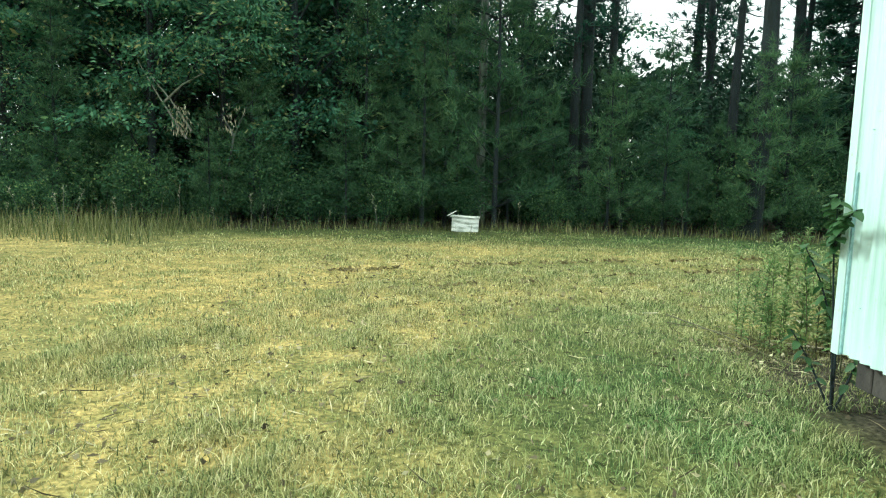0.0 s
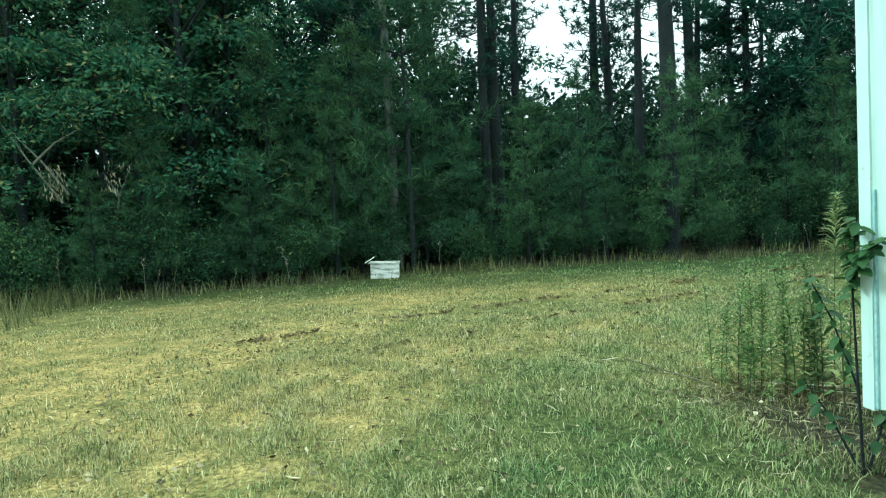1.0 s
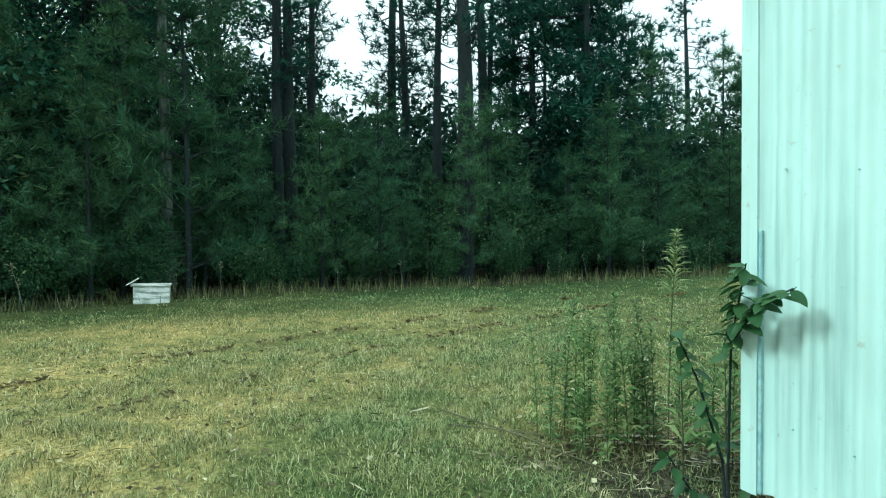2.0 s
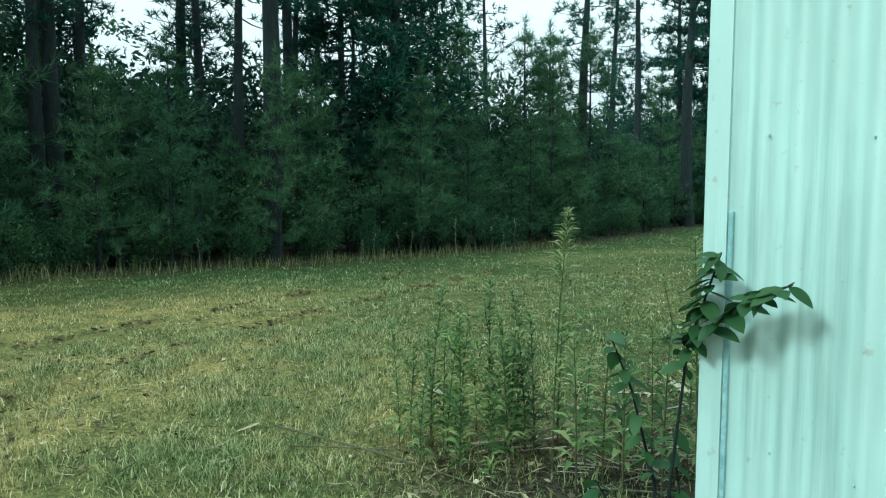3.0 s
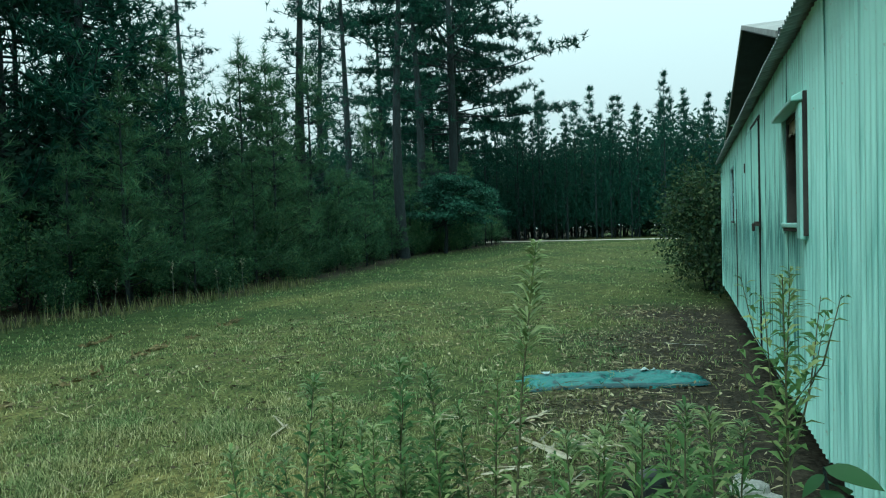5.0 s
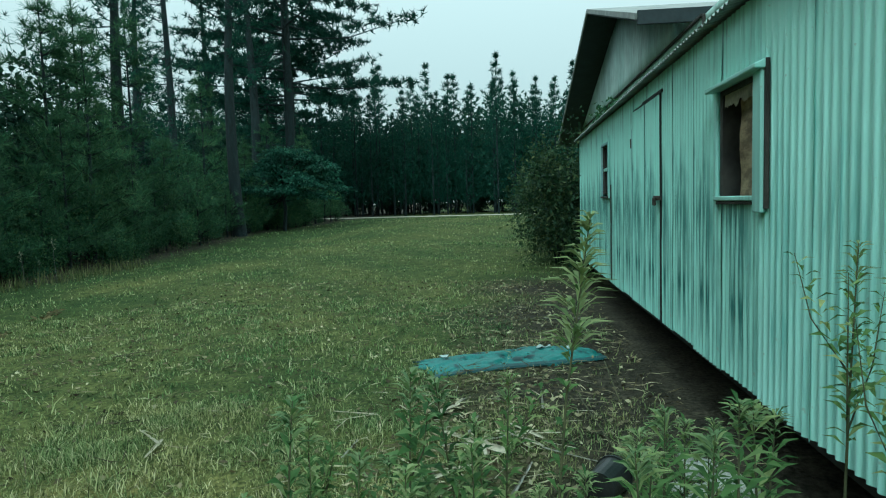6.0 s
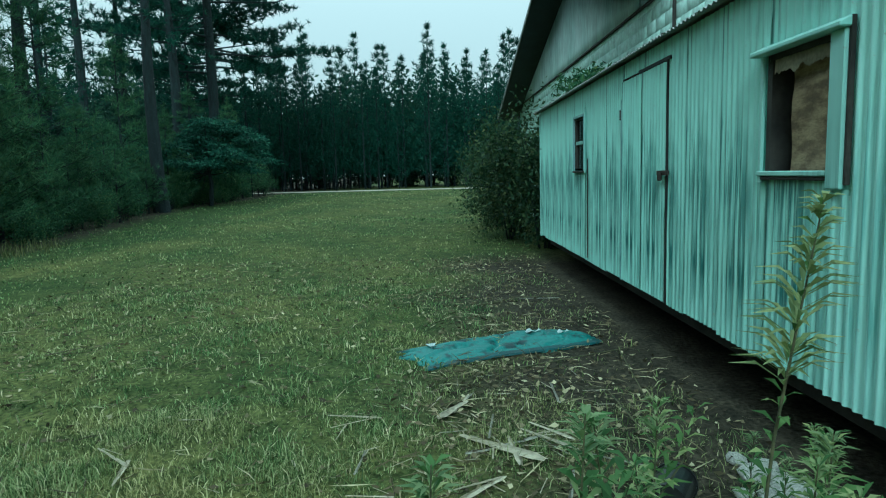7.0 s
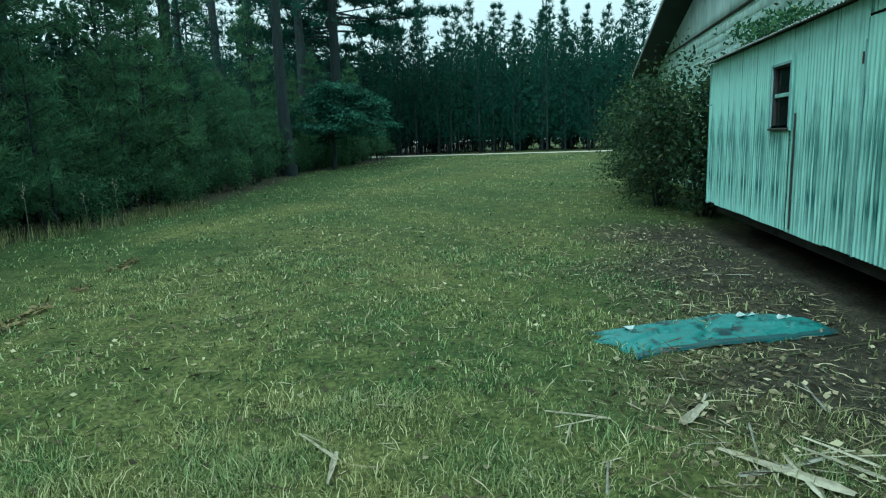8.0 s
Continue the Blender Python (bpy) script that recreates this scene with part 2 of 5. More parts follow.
def ground_material():
    m, n, l, b = material("ground_soil", (0.2, 0.2, 0.1), 0.95)
    big = texture(n, l, 0.16, 4, coords="Object")
    mid = texture(n, l, 3.2, 7, coords="Object", rough=0.62)
    fine = texture(n, l, 26, 5, coords="Object")
    dry = n.new("ShaderNodeAttribute")
    dry.attribute_name = "dry"
    r = ramp(n, [(0.25, (0.05, 0.075, 0.026)), (0.5, (0.125, 0.132, 0.052)), (0.75, (0.33, 0.265, 0.115))])
    l.new(blend(n, l, 0.45, dry.outputs["Fac"], big), r.inputs[0])
    r2 = ramp(n, [(0.36, (0.52, 0.6, 0.48)), (0.64, (1.25, 1.18, 1.08))])
    l.new(mid, r2.inputs[0])
    col = blend(n, l, 1.0, r.outputs[0], r2.outputs[0], "MULTIPLY")
    r3 = ramp(n, [(0.32, (0.28, 0.32, 0.26)), (0.68, (1.45, 1.42, 1.3))])
    l.new(fine, r3.inputs[0])
    col = blend(n, l, 1.0, col, r3.outputs[0], "MULTIPLY")
    # bare dirt where the mesh carries it
    at = n.new("ShaderNodeAttribute")
    at.attribute_name = "bare"
    dirt = ramp(n, [(0.3, (0.024, 0.022, 0.017)), (0.7, (0.07, 0.06, 0.045))])
    l.new(mid, dirt.inputs[0])
    d2 = blend(n, l, 1.0, dirt.outputs[0], r3.outputs[0], "MULTIPLY")
    col = blend(n, l, at.outputs["Fac"], col, d2)
    l.new(col, b.inputs["Base Color"])
    b.inputs["Specular IOR Level"].default_value = 0.15
    bumped(n, l, b, fine, 0.9, 0.03)
    return m


GROUND = ground_material()


# ---------------------------------------------------------------- building helpers
def mesh_from(name, verts, faces, mat=None, smooth=False):
    """verts: (n, 3) array; faces: (m, 3) or (m, 4) array."""
    verts, faces = np.asarray(verts, dtype=np.float32), np.asarray(faces, dtype=np.int32)
    me = bpy.data.meshes.new(name)
    k = faces.shape[1]
    me.vertices.add(len(verts))
    me.vertices.foreach_set("co", verts.ravel())
    me.loops.add(faces.size)
    me.loops.foreach_set("vertex_index", faces.ravel())
    me.polygons.add(len(faces))
    me.polygons.foreach_set("loop_start", np.arange(0, faces.size, k, dtype=np.int32))
    if smooth:
        me.polygons.foreach_set("use_smooth", np.ones(len(faces), dtype=bool))
    me.update(calc_edges=True)
    me.validate()
    if mat:
        me.materials.append(mat)
    return me


def thing(name, label, category, m=None, group="", kind=""):
    ob = new(name)
    ob.empty_display_size = 0.1
    if m is not None:
        ob.matrix_basis = m
    return tagged(ob, label, category, group, kind)


def part(name, data, mat, parent, label="", m=None):
    """One mesh object under a thing or part; data is a bmesh or a mesh."""
    if isinstance(data, bmesh.types.BMesh):
        me = bpy.data.meshes.new(name)
        data.to_mesh(me)
        data.free()
        data = me
    if mat is not None and not data.materials:
        data.materials.append(mat)
    ob = new(name, data)
    ob.parent = parent
    if m is not None:
        ob.matrix_basis = m
    if label:
        ob["label"] = label
    if name in ("branchwood", "crown", "leaves", "needles", "stemwood", "plume"):
        ob["kind"] = "stuff"
    return ob


def box(x0, x1, y0, y1, z0, z1, bevel=0.0, bm=None):
    own = bm is None
    bm = bm or bmesh.new()
    r = bmesh.ops.create_cube(bm, size=1, matrix=Matrix.Translation(((x0 + x1) / 2, (y0 + y1) / 2, (z0 + z1) / 2))
                              @ Matrix.Diagonal((x1 - x0, y1 - y0, z1 - z0, 1)))
    if bevel and own:
        bmesh.ops.bevel(bm, geom=bm.edges[:], offset=bevel, segments=1, affect="EDGES")
    return bm


def tube(points, radii, sides=7, mat=None, name="tube"):
    """A tapered tube along points."""
    pts = [Vector(p) for p in points]
    vs, fs = [], []
    for i, p in enumerate(pts):
        d = (pts[min(i + 1, len(pts) - 1)] - pts[max(i - 1, 0)]).normalized()
        a = d.orthogonal().normalized() if abs(d.z) < 0.9 else Vector((1, 0, 0)).cross(d).normalized()
        b = d.cross(a)
        for k in range(sides):
            w = 2 * math.pi * k / sides
            vs.append(p + (a * math.cos(w) + b * math.sin(w)) * radii[i])
    for i in range(len(pts) - 1):
        for k in range(sides):
            k2 = (k + 1) % sides
            fs.append((i * sides + k, i * sides + k2, (i + 1) * sides + k2, (i + 1) * sides + k))
    return np.array([tuple(v) for v in vs]), np.array(fs)


def joined(pieces):
    vs, fs, n = [], [], 0
    for v, f in pieces:
        vs.append(v)
        fs.append(np.asarray(f) + n)
        n += len(v)
    return np.concatenate(vs), np.concatenate(fs)


def leaf_quads(pos, direction, length, width, rng, fold=0.25):
    """One rhombic leaf a point, pointing along direction."""
    n = len(pos)
    d = direction / (np.linalg.norm(direction, axis=1, keepdims=True) + 1e-9)
    r = rng.normal(size=(n, 3))
    s = np.cross(d, r)
    s /= np.linalg.norm(s, axis=1, keepdims=True) + 1e-9
    u = np.cross(s, d)
    L, Wd = np.reshape(length, (-1, 1)), np.reshape(width, (-1, 1))
    base, tip = pos, pos + d * L - u * L * fold * 0.5
    mid = pos + d * L * 0.45 + u * L * fold * 0.15
    v = np.stack([base, mid + s * Wd * 0.5, tip, mid - s * Wd * 0.5], 1).reshape(-1, 3)
    return v, np.arange(4 * n).reshape(-1, 4)


def tufts(pos, axis, rng, needles, length, width):
    """Bunches of thin needles round each point, as triangles."""
    n = len(pos)
    p = np.repeat(pos, needles, 0)
    a = np.repeat(axis, needles, 0)
    d = a * 0.9 + rng.normal(size=(n * needles, 3))
    d /= np.linalg.norm(d, axis=1, keepdims=True)
    s = np.cross(d, rng.normal(size=d.shape))
    s /= np.linalg.norm(s, axis=1, keepdims=True)
    L = length * rng.uniform(0.6, 1.2, (n * needles, 1))
    v = np.stack([p - s * width, p + s * width, p + d * L], 1).reshape(-1, 3)
    return v, np.arange(3 * n * needles).reshape(-1, 3)


def ground_z(x, y):
    t = np.clip((np.asarray(x, dtype=float) - 14) / 34, 0, 1)
    z = 0.4 * t * t * (3 - 2 * t)
    return z


def lump(x, y):
    """Small unevenness of the yard, none at the shed."""
    x, y = np.asarray(x, dtype=float), np.asarray(y, dtype=float)
    return 0.018 * np.sin(1.7 * x + 0.6 * y) * np.sin(1.3 * y - 0.4 * x) + 0.012 * np.sin(4.1 * x + 1.0) * np.sin(3.7 * y)


def wood_edge(x):
    """Where the mown yard ends and the wood begins, as y over x."""
    return np.interp(x, [-24, -11, -6, -3, 0, 3, 6, 10, 15, 20, 26, 32, 40, 46], [9.5, 11.6, 12.7, 13.6, 13.9, 13.2, 12.6, 12.1, 11.9, 12.7, 13.7, 14.6, 13.5, 13.7])


def bareness(x, y):
    """How much bare dirt and litter there is: beside the shed and under the trees."""
    x, y = np.asarray(x, dtype=float), np.asarray(y, dtype=float)
    w = 0.35 * np.sin(1.9 * x) + 0.25 * np.sin(3.1 * x + 1.3 * y)
    shed = np.clip((2.3 + w * 0.6 - y) / 1.3, 0, 1) * np.clip((x + 0.5 + 0.3 * w) / 0.9, 0, 1) * np.clip((12.5 - x) / 2, 0, 1)
    edge = np.clip((y - wood_edge(x) + 0.5 - 0.5 * w) / 1.0, 0, 1)
    return np.maximum(shed, edge)


def dryness(x, y):
    """Share of dry straw in the turf: most on the open western yard, least beside the shed and along the wood."""
    x, y = np.asarray(x, dtype=float), np.asarray(y, dtype=float)
    d = np.interp(x, [-2, 1.0, 4.5, 9], [0.8, 0.68, 0.34, 0.26])
    d = d - 0.6 * np.exp(-((x + 0.9) / 1.3) ** 2 - ((y - 0.6) / 2.3) ** 2) - 0.5 * np.clip((y - 9.4) / 2.0, 0, 1)
    d = d + 0.16 * np.sin(0.9 * x + 1.4 * np.sin(0.7 * y)) * np.sin(1.1 * y - 0.5 * x)
    return np.clip(d, 0.03, 1.0)


# ---------------------------------------------------------------- ground, road
def build_ground():
    ax = np.concatenate([np.linspace(-900, -40, 12), np.linspace(-36, -12, 14), np.linspace(-11, 16, 136), np.linspace(17, 70, 54), np.linspace(80, 900, 12)])
    ay = np.concatenate([np.linspace(-900, -30, 10), np.linspace(-25, -8, 10), np.linspace(-7, 20, 136), np.linspace(22, 60, 20), np.linspace(70, 900, 12)])
    X, Y = np.meshgrid(ax, ay)
    near = np.exp(-((np.clip(np.abs(X - 3) - 12, 0, None)) / 6) ** 2 - ((np.clip(np.abs(Y - 5) - 11, 0, None)) / 6) ** 2)
    Z = ground_z(X, Y) + lump(X, Y) * near
    V = np.stack([X, Y, Z], -1).reshape(-1, 3)
    nx, ny = len(ax), len(ay)
    i, j = np.meshgrid(np.arange(nx - 1), np.arange(ny - 1))
    a = (j * nx + i).ravel()
    me = mesh_from("ground", V, np.stack([a, a + 1, a + nx + 1, a + nx], 1), GROUND, True)
    at = me.attributes.new("bare", "FLOAT", "POINT")
    at.data.foreach_set("value", bareness(X, Y).ravel().astype(np.float32))
    at = me.attributes.new("dry", "FLOAT", "POINT")
    at.data.foreach_set("value", dryness(X, Y).ravel().astype(np.float32))
    ob = new("ground", me)
    tagged(ob, "mown yard of patchy dry and green grass with bare dirt", "ground", kind="structure")


build_ground()


def build_road():
    ys = np.linspace(-60, 60, 41)
    x = 53 + 0.6 * np.sin(ys * 0.07)
    V = np.concatenate([np.stack([x - 1.6, ys, np.full_like(ys, 0.425)], 1), np.stack([x + 1.6, ys, np.full_like(ys, 0.43)], 1)])
    a = np.arange(40)
    me = mesh_from("road", V, np.stack([a, a + 41, a + 42, a + 1], 1), ROADMAT)
    tagged(new("road", me), "pale sandy dirt road beyond the yard", "road", kind="structure")


build_road()

# ---------------------------------------------------------------- shed
WALL_BOTTOM, WALL_TOP, SHED_END, DEPTH = 0.46, 2.645, 11.0, 1.54


def corrugated(length, z0, z1, pitch, depth, rng, rows=7):
    """A sheet along x from 0 to length, its front towards +y, with a returned edge and slight dents."""
    n = max(2, int(round(length / pitch * 8)))
    xs = np.linspace(0, length, n + 1)
    zs = np.linspace(z0, z1, rows)
    V, F = [], []
    for side in (0, 1):
        for z in zs:
            y = depth * 0.5 * np.cos(2 * np.pi * xs / pitch) + rng.normal(0, 0.0012, len(xs)) - 0.0015 * side
            V.append(np.stack([xs, y, np.full_like(xs, z)], 1))
    V = np.concatenate(V)
    w = n + 1
    for r in range(rows - 1):
        a = r * w + np.arange(n)
        F.append(np.stack([a + 1, a, a + w, a + w + 1], 1))
        b = a + rows * w
        F.append(np.stack([b, b + 1, b + w + 1, b + w], 1))
    return V, np.concatenate(F)


def build_shed():
    rng = np.random.default_rng(5)
    shed = thing("metal_shed", "long lean-to shed of pale painted corrugated metal on piers", "shed")
    # north face: sheets with cut-outs for the two windows and the door
    pitch = 0.0762
    spans = [0.0, 0.61, 1.22, 1.83, 2.44, 3.06, 3.66, 4.27, 4.62]
    spans2 = [5.93, 6.54, 7.15, 7.55, 8.14, 8.75, 9.36, 9.97, 10.5, SHED_END]
    for row in (spans, spans2):
        for k, (a, b) in enumerate(zip(row, row[1:])):
            pieces = [(WALL_BOTTOM + rng.uniform(-0.012, 0.012), WALL_TOP)]
            if a == 2.44:
                pieces = [(WALL_BOTTOM, 1.545), (2.24, WALL_TOP)]
            if a == 7.55:
                pieces = [(WALL_BOTTOM, 1.60), (2.31, WALL_TOP)]
            for z0, z1 in pieces:
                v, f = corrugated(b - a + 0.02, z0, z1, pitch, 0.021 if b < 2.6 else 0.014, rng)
                # sheets up to x 2.5 take the brightened, cleaner copy of the paint
                part("sheet", mesh_from("sheet", v, f, WALL_N_LIT if b < 2.5 else WALL_N, True), None, shed,
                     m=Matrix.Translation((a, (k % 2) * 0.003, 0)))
    for a in (4.62, 5.27):
        v, f = corrugated(0.67, 2.5, WALL_TOP, pitch, 0.014, rng)
        part("sheet", mesh_from("sheet", v, f, WALL_N, True), None, shed, m=Matrix.Translation((a, 0.0, 0)))
    # west face sheets, the front turned to -x
    for k in range(3):
        v, f = corrugated(0.62, WALL_BOTTOM, 2.62 + 0.12 * k, 0.1033, 0.03, rng)
        part("sheet", mesh_from("sheet", v, f, WALL_W, True), None, shed,
             m=pose(0.0, -0.07 - 0.6 * (k + 1) + 0.0, 0, 0, 0, 90) if k < 2 else pose(0.0, -1.54, 0, 0, 0, 90) @ Matrix.Diagonal((0.5, 1, 1, 1)))
    # corner flashing on the north-west edge and at the north-east end
    bm = box(-0.024, 0.0, -0.052, 0.018, WALL_BOTTOM - 0.01, WALL_TOP)
    box(-0.022, 0.07, 0.018, 0.026, WALL_BOTTOM - 0.01, WALL_TOP, bm=bm)
    part("corner_flashing", bm, WALL_W, shed, "white folded metal corner strip")
    part("corner_flashing", box(SHED_END - 0.05, SHED_END + 0.02, -0.03, 0.02, WALL_BOTTOM - 0.02, WALL_TOP, 0.003), TRIM, shed)
    # seam strip that hangs loose beside the small window
    part("seam_strip", box(7.375, 7.405, 0.012, 0.022, 0.5, 1.75, 0.002), DARKWOOD, shed, "dark open seam between wall sheets")
    # roof sheets: rise to the south
    slope = 0.22
    for k in range(17):
        a = -0.06 + k * 0.66
        v, f = corrugated(0.68, 0.0, 1.85, 0.0762, 0.018, rng, 3)
        # lay the sheet on the slope
        m = Matrix(((1, 0, 0, a), (0, 0.22, -1 / 1.024, 0.10), (0, 1 / 1.024, 0.22 / 1.024, 2.655 + 0.003 * (k % 2)), (0, 0, 0, 1)))
        part("roof_sheet", mesh_from("roof_sheet", v, f, ROOFING, True), None, shed, m=m)
    # dark strip added behind the wall top for the shade at the eave
    part("eave_shade_strip", box(0.03, SHED_END - 0.03, -0.06, -0.03, 2.50, 2.60, 0.004), DARKWOOD, shed, "dark strip for the shade under the eave")
    bm = bmesh.new()
    bm.faces.new([bm.verts.new(p) for p in ((-0.07, 0.10, 2.605), (-0.07, 0.10, 2.65), (-0.07, -1.6, 3.025), (-0.07, -1.6, 2.98))])
    bmesh.ops.solidify(bm, geom=bm.faces[:], thickness=0.025)
    part("rake_board", bm, TRIM, shed, "pale rake trim along the roof end")
    # ends and an unseen floor close the shed; the floor keeps light out
    part("end_wall", box(SHED_END - 0.04, SHED_END, -DEPTH, -0.04, WALL_BOTTOM, 2.58), WALL_N, shed)
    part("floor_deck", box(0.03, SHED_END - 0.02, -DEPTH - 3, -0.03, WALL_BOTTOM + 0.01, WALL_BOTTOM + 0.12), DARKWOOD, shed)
    # added board: its black stands in for shade in the open crawl space
    part("crawl_shade_board", box(0.16, SHED_END - 0.03, -1.08, -1.05, -0.05, WALL_BOTTOM + 0.008, 0.003), BUCKET_AND_CRAWL_BLACK, shed, "black board that stands in for the crawl-space shade")
    # strip added in the colour of the shading between flashing and sheet
    part("seam_strip", box(-0.019, -0.002, -0.07, -0.054, WALL_BOTTOM, 1.55, 0.002), SEAM, shed, "blue-grey strip for the shade beside the corner")
    for z in (0.79, 1.81):
        for yy in (-0.19, -0.45):
            part("nail_head", box(-0.018, -0.010, yy - 0.003 - 0.02 * math.sin(9 * z + yy * 30), yy + 0.003 - 0.02 * math.sin(9 * z + yy * 30), z - 0.003 + 0.1 * yy, z + 0.003 + 0.1 * yy), SEAM, shed)
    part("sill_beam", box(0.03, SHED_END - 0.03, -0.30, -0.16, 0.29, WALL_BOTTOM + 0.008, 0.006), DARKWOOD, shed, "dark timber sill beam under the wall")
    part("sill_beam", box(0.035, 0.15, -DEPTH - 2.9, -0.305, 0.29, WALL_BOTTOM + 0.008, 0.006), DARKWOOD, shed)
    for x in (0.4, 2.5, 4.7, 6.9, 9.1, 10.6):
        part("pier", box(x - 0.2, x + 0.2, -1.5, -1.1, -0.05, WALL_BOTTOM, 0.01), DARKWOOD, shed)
    return shed


shed = build_shed()


def build_window(name, x0, x1, z0, z1, boarded, label):
    w = thing(name, label, "window", kind="structure")
    if boarded:
        # wide casing on one jamb, a thin bare edge on the other, a sloping drip head
        part("window_frame", box(x0 - 0.06, x0 + 0.055, 0.012, 0.045, z0 - 0.09, z1, 0.006), TRIM, w, "pale flat casing board")
        part("window_frame", box(x0 - 0.085, x0 - 0.062, 0.008, 0.03, z0 - 0.07, z1 + 0.05, 0.003), DARKWOOD, w, "dark open joint beside the casing")
        part("window_frame", box(x1 - 0.005, x1 + 0.03, 0.012, 0.032, z0 - 0.07, z1, 0.004), TRIM, w)
        bm = box(x0 - 0.08, x1 + 0.06, 0.012, 0.085, z1, z1 + 0.055, 0.006)
        for v in bm.verts:
            if v.co.z > z1 + 0.03 and v.co.y > 0.05:
                v.co.z -= 0.028
        part("window_head", bm, TRIM, w, "projecting pale head trim")
        part("window_sill", box(x0 + 0.057, x1 + 0.03, -0.02, 0.04, z0 - 0.028, z0, 0.005), TRIM, w)
        part("window_sill", box(x0 + 0.057, x1 + 0.03, 0.012, 0.03, z0 - 0.05, z0 - 0.03, 0.003), DARKWOOD, w, "dark strip along the underside of the sill")
    else:
        for xa, xb in ((x0 - 0.02, x0 + 0.02), (x1 - 0.02, x1 + 0.025)):
            part("window_frame", box(xa, xb, 0.012, 0.032, z0 - 0.03, z1 + 0.02, 0.004), SEAM, w)
        part("window_frame", box(x0 - 0.05, x0 - 0.022, 0.012, 0.03, z0 - 0.06, z1 + 0.09, 0.003), TRIM, w)
        part("window_head", box(x0 + 0.022, x1 - 0.022, 0.012, 0.034, z1 - 0.01, z1 + 0.02, 0.004), SEAM, w)
        part("window_sill", box(x0 - 0.02, x1 + 0.03, 0.0, 0.04, z0 - 0.055, z0 - 0.032, 0.004), DARKWOOD, w, "dark weathered sill")
    for xa, xb in ((x0 + 0.02, x0 + 0.05), (x1 - 0.05, x1 - 0.02)):
        part("jamb", box(xa - 0.02, xb, -0.16, 0.011, z0, z1), DARKWOOD, w)
    part("jamb", box(x0 + 0.05, x1 - 0.05, -0.16, 0.011, z1 - 0.03, z1), DARKWOOD, w)
    if boarded:
        bm = bmesh.new()
        g = bmesh.ops.create_grid(bm, x_segments=14, y_segments=14, size=0.5)
        rng = random.Random(4)
        for v in bm.verts:
            u, h = v.co.x + 0.5, v.co.y + 0.5
            v.co = Vector((x0 + 0.06 + u * (x1 - x0 - 0.2), -0.05 - 0.02 * u + 0.005 * math.sin(9 * h + 3 * u) + rng.uniform(-0.002, 0.002),
                           z0 + 0.002 + h * (z1 - z0 - 0.07)))
        bmesh.ops.solidify(bm, geom=bm.faces[:], thickness=0.012)
        part("board", bm, PLYBOARD, w, "warped stained plywood behind the opening")
        bm = bmesh.new()
        rng = random.Random(9)
        n = 40
        top = [bm.verts.new((x0 + 0.05 + (x1 - x0 - 0.1) * k / n, -0.004, z1 - 0.03)) for k in range(n + 1)]
        low = [bm.verts.new((x0 + 0.05 + (x1 - x0 - 0.1) * k / n, 0.0, z1 - 0.10 - 0.05 * noise.noise(Vector((k * 0.22, 0, 3))) - 0.012 * rng.random())) for k in range(n + 1)]
        for k in range(n):
            bm.faces.new((top[k], top[k + 1], low[k + 1], low[k]))
        bmesh.ops.solidify(bm, geom=bm.faces[:], thickness=0.02)
        part("torn_board", bm, OLDWOOD, w, "torn splintered edge of a board")
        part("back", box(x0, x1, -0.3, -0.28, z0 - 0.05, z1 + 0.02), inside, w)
    else:
        zm = (z0 + z1) / 2
        part("meeting_rail", box(x0 + 0.05, x1 - 0.05, -0.03, 0.008, zm - 0.022, zm + 0.022, 0.003), TRIM, w)
        for za, zb in ((z0, zm - 0.022), (zm + 0.022, z1 - 0.03)):
            part("pane", box(x0 + 0.05, x1 - 0.05, -0.022, -0.016, za, zb), glass, w)
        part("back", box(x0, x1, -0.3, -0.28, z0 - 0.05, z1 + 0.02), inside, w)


build_window("window_1", 2.40, 3.10, 1.57, 2.22, True, "paneless window opening with pale trim and a warped board inside")
build_window("window_2", 7.55, 8.14, 1.63, 2.30, False, "small two-pane sash window with dark dusty glass")


def build_door():
    rng = np.random.default_rng(11)
    d = thing("door_1", "closed corrugated metal shed door with a dark latch", "door", kind="structure")
    for k in range(2):
        v, f = corrugated(0.635, WALL_BOTTOM + 0.01, 2.47, 0.0762, 0.018, rng)
        part("door_sheet", mesh_from("door_sheet", v, f, WALL_N, True), None, d, m=Matrix.Translation((4.665 + k * 0.625, 0.012 + 0.003 * k, 0)))
    # black panel and solid strip stand in for the dark within the gap
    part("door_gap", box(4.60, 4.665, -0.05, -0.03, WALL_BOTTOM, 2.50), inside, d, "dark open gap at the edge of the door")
    part("door_gap_strip", box(4.64, 4.664, -0.02, 0.022, WALL_BOTTOM + 0.005, 2.48, 0.003), inside, d)
    # dark strip added for the shade along the top of the door
    part("door_top_strip", box(4.60, 5.4, -0.02, 0.02, 2.475, 2.505, 0.004), SOFFIT, d, "dark strip for the shaded gap over the door")
    latch = part("latch", box(4.56, 4.80, 0.024, 0.05, 1.545, 1.585, 0.005), IRON, d, "rusted iron latch")
    part("padlock", box(4.66, 4.72, 0.05, 0.075, 1.50, 1.57, 0.008), IRON, latch)
    part("hinge_strip", box(5.925, 5.937, 0.0, 0.024, WALL_BOTTOM, 2.3, 0.002), SEAM, d)
    part("hook", box(5.938, 5.95, 0.02, 0.035, 2.1, 2.2, 0.002), IRON, d)


build_door()


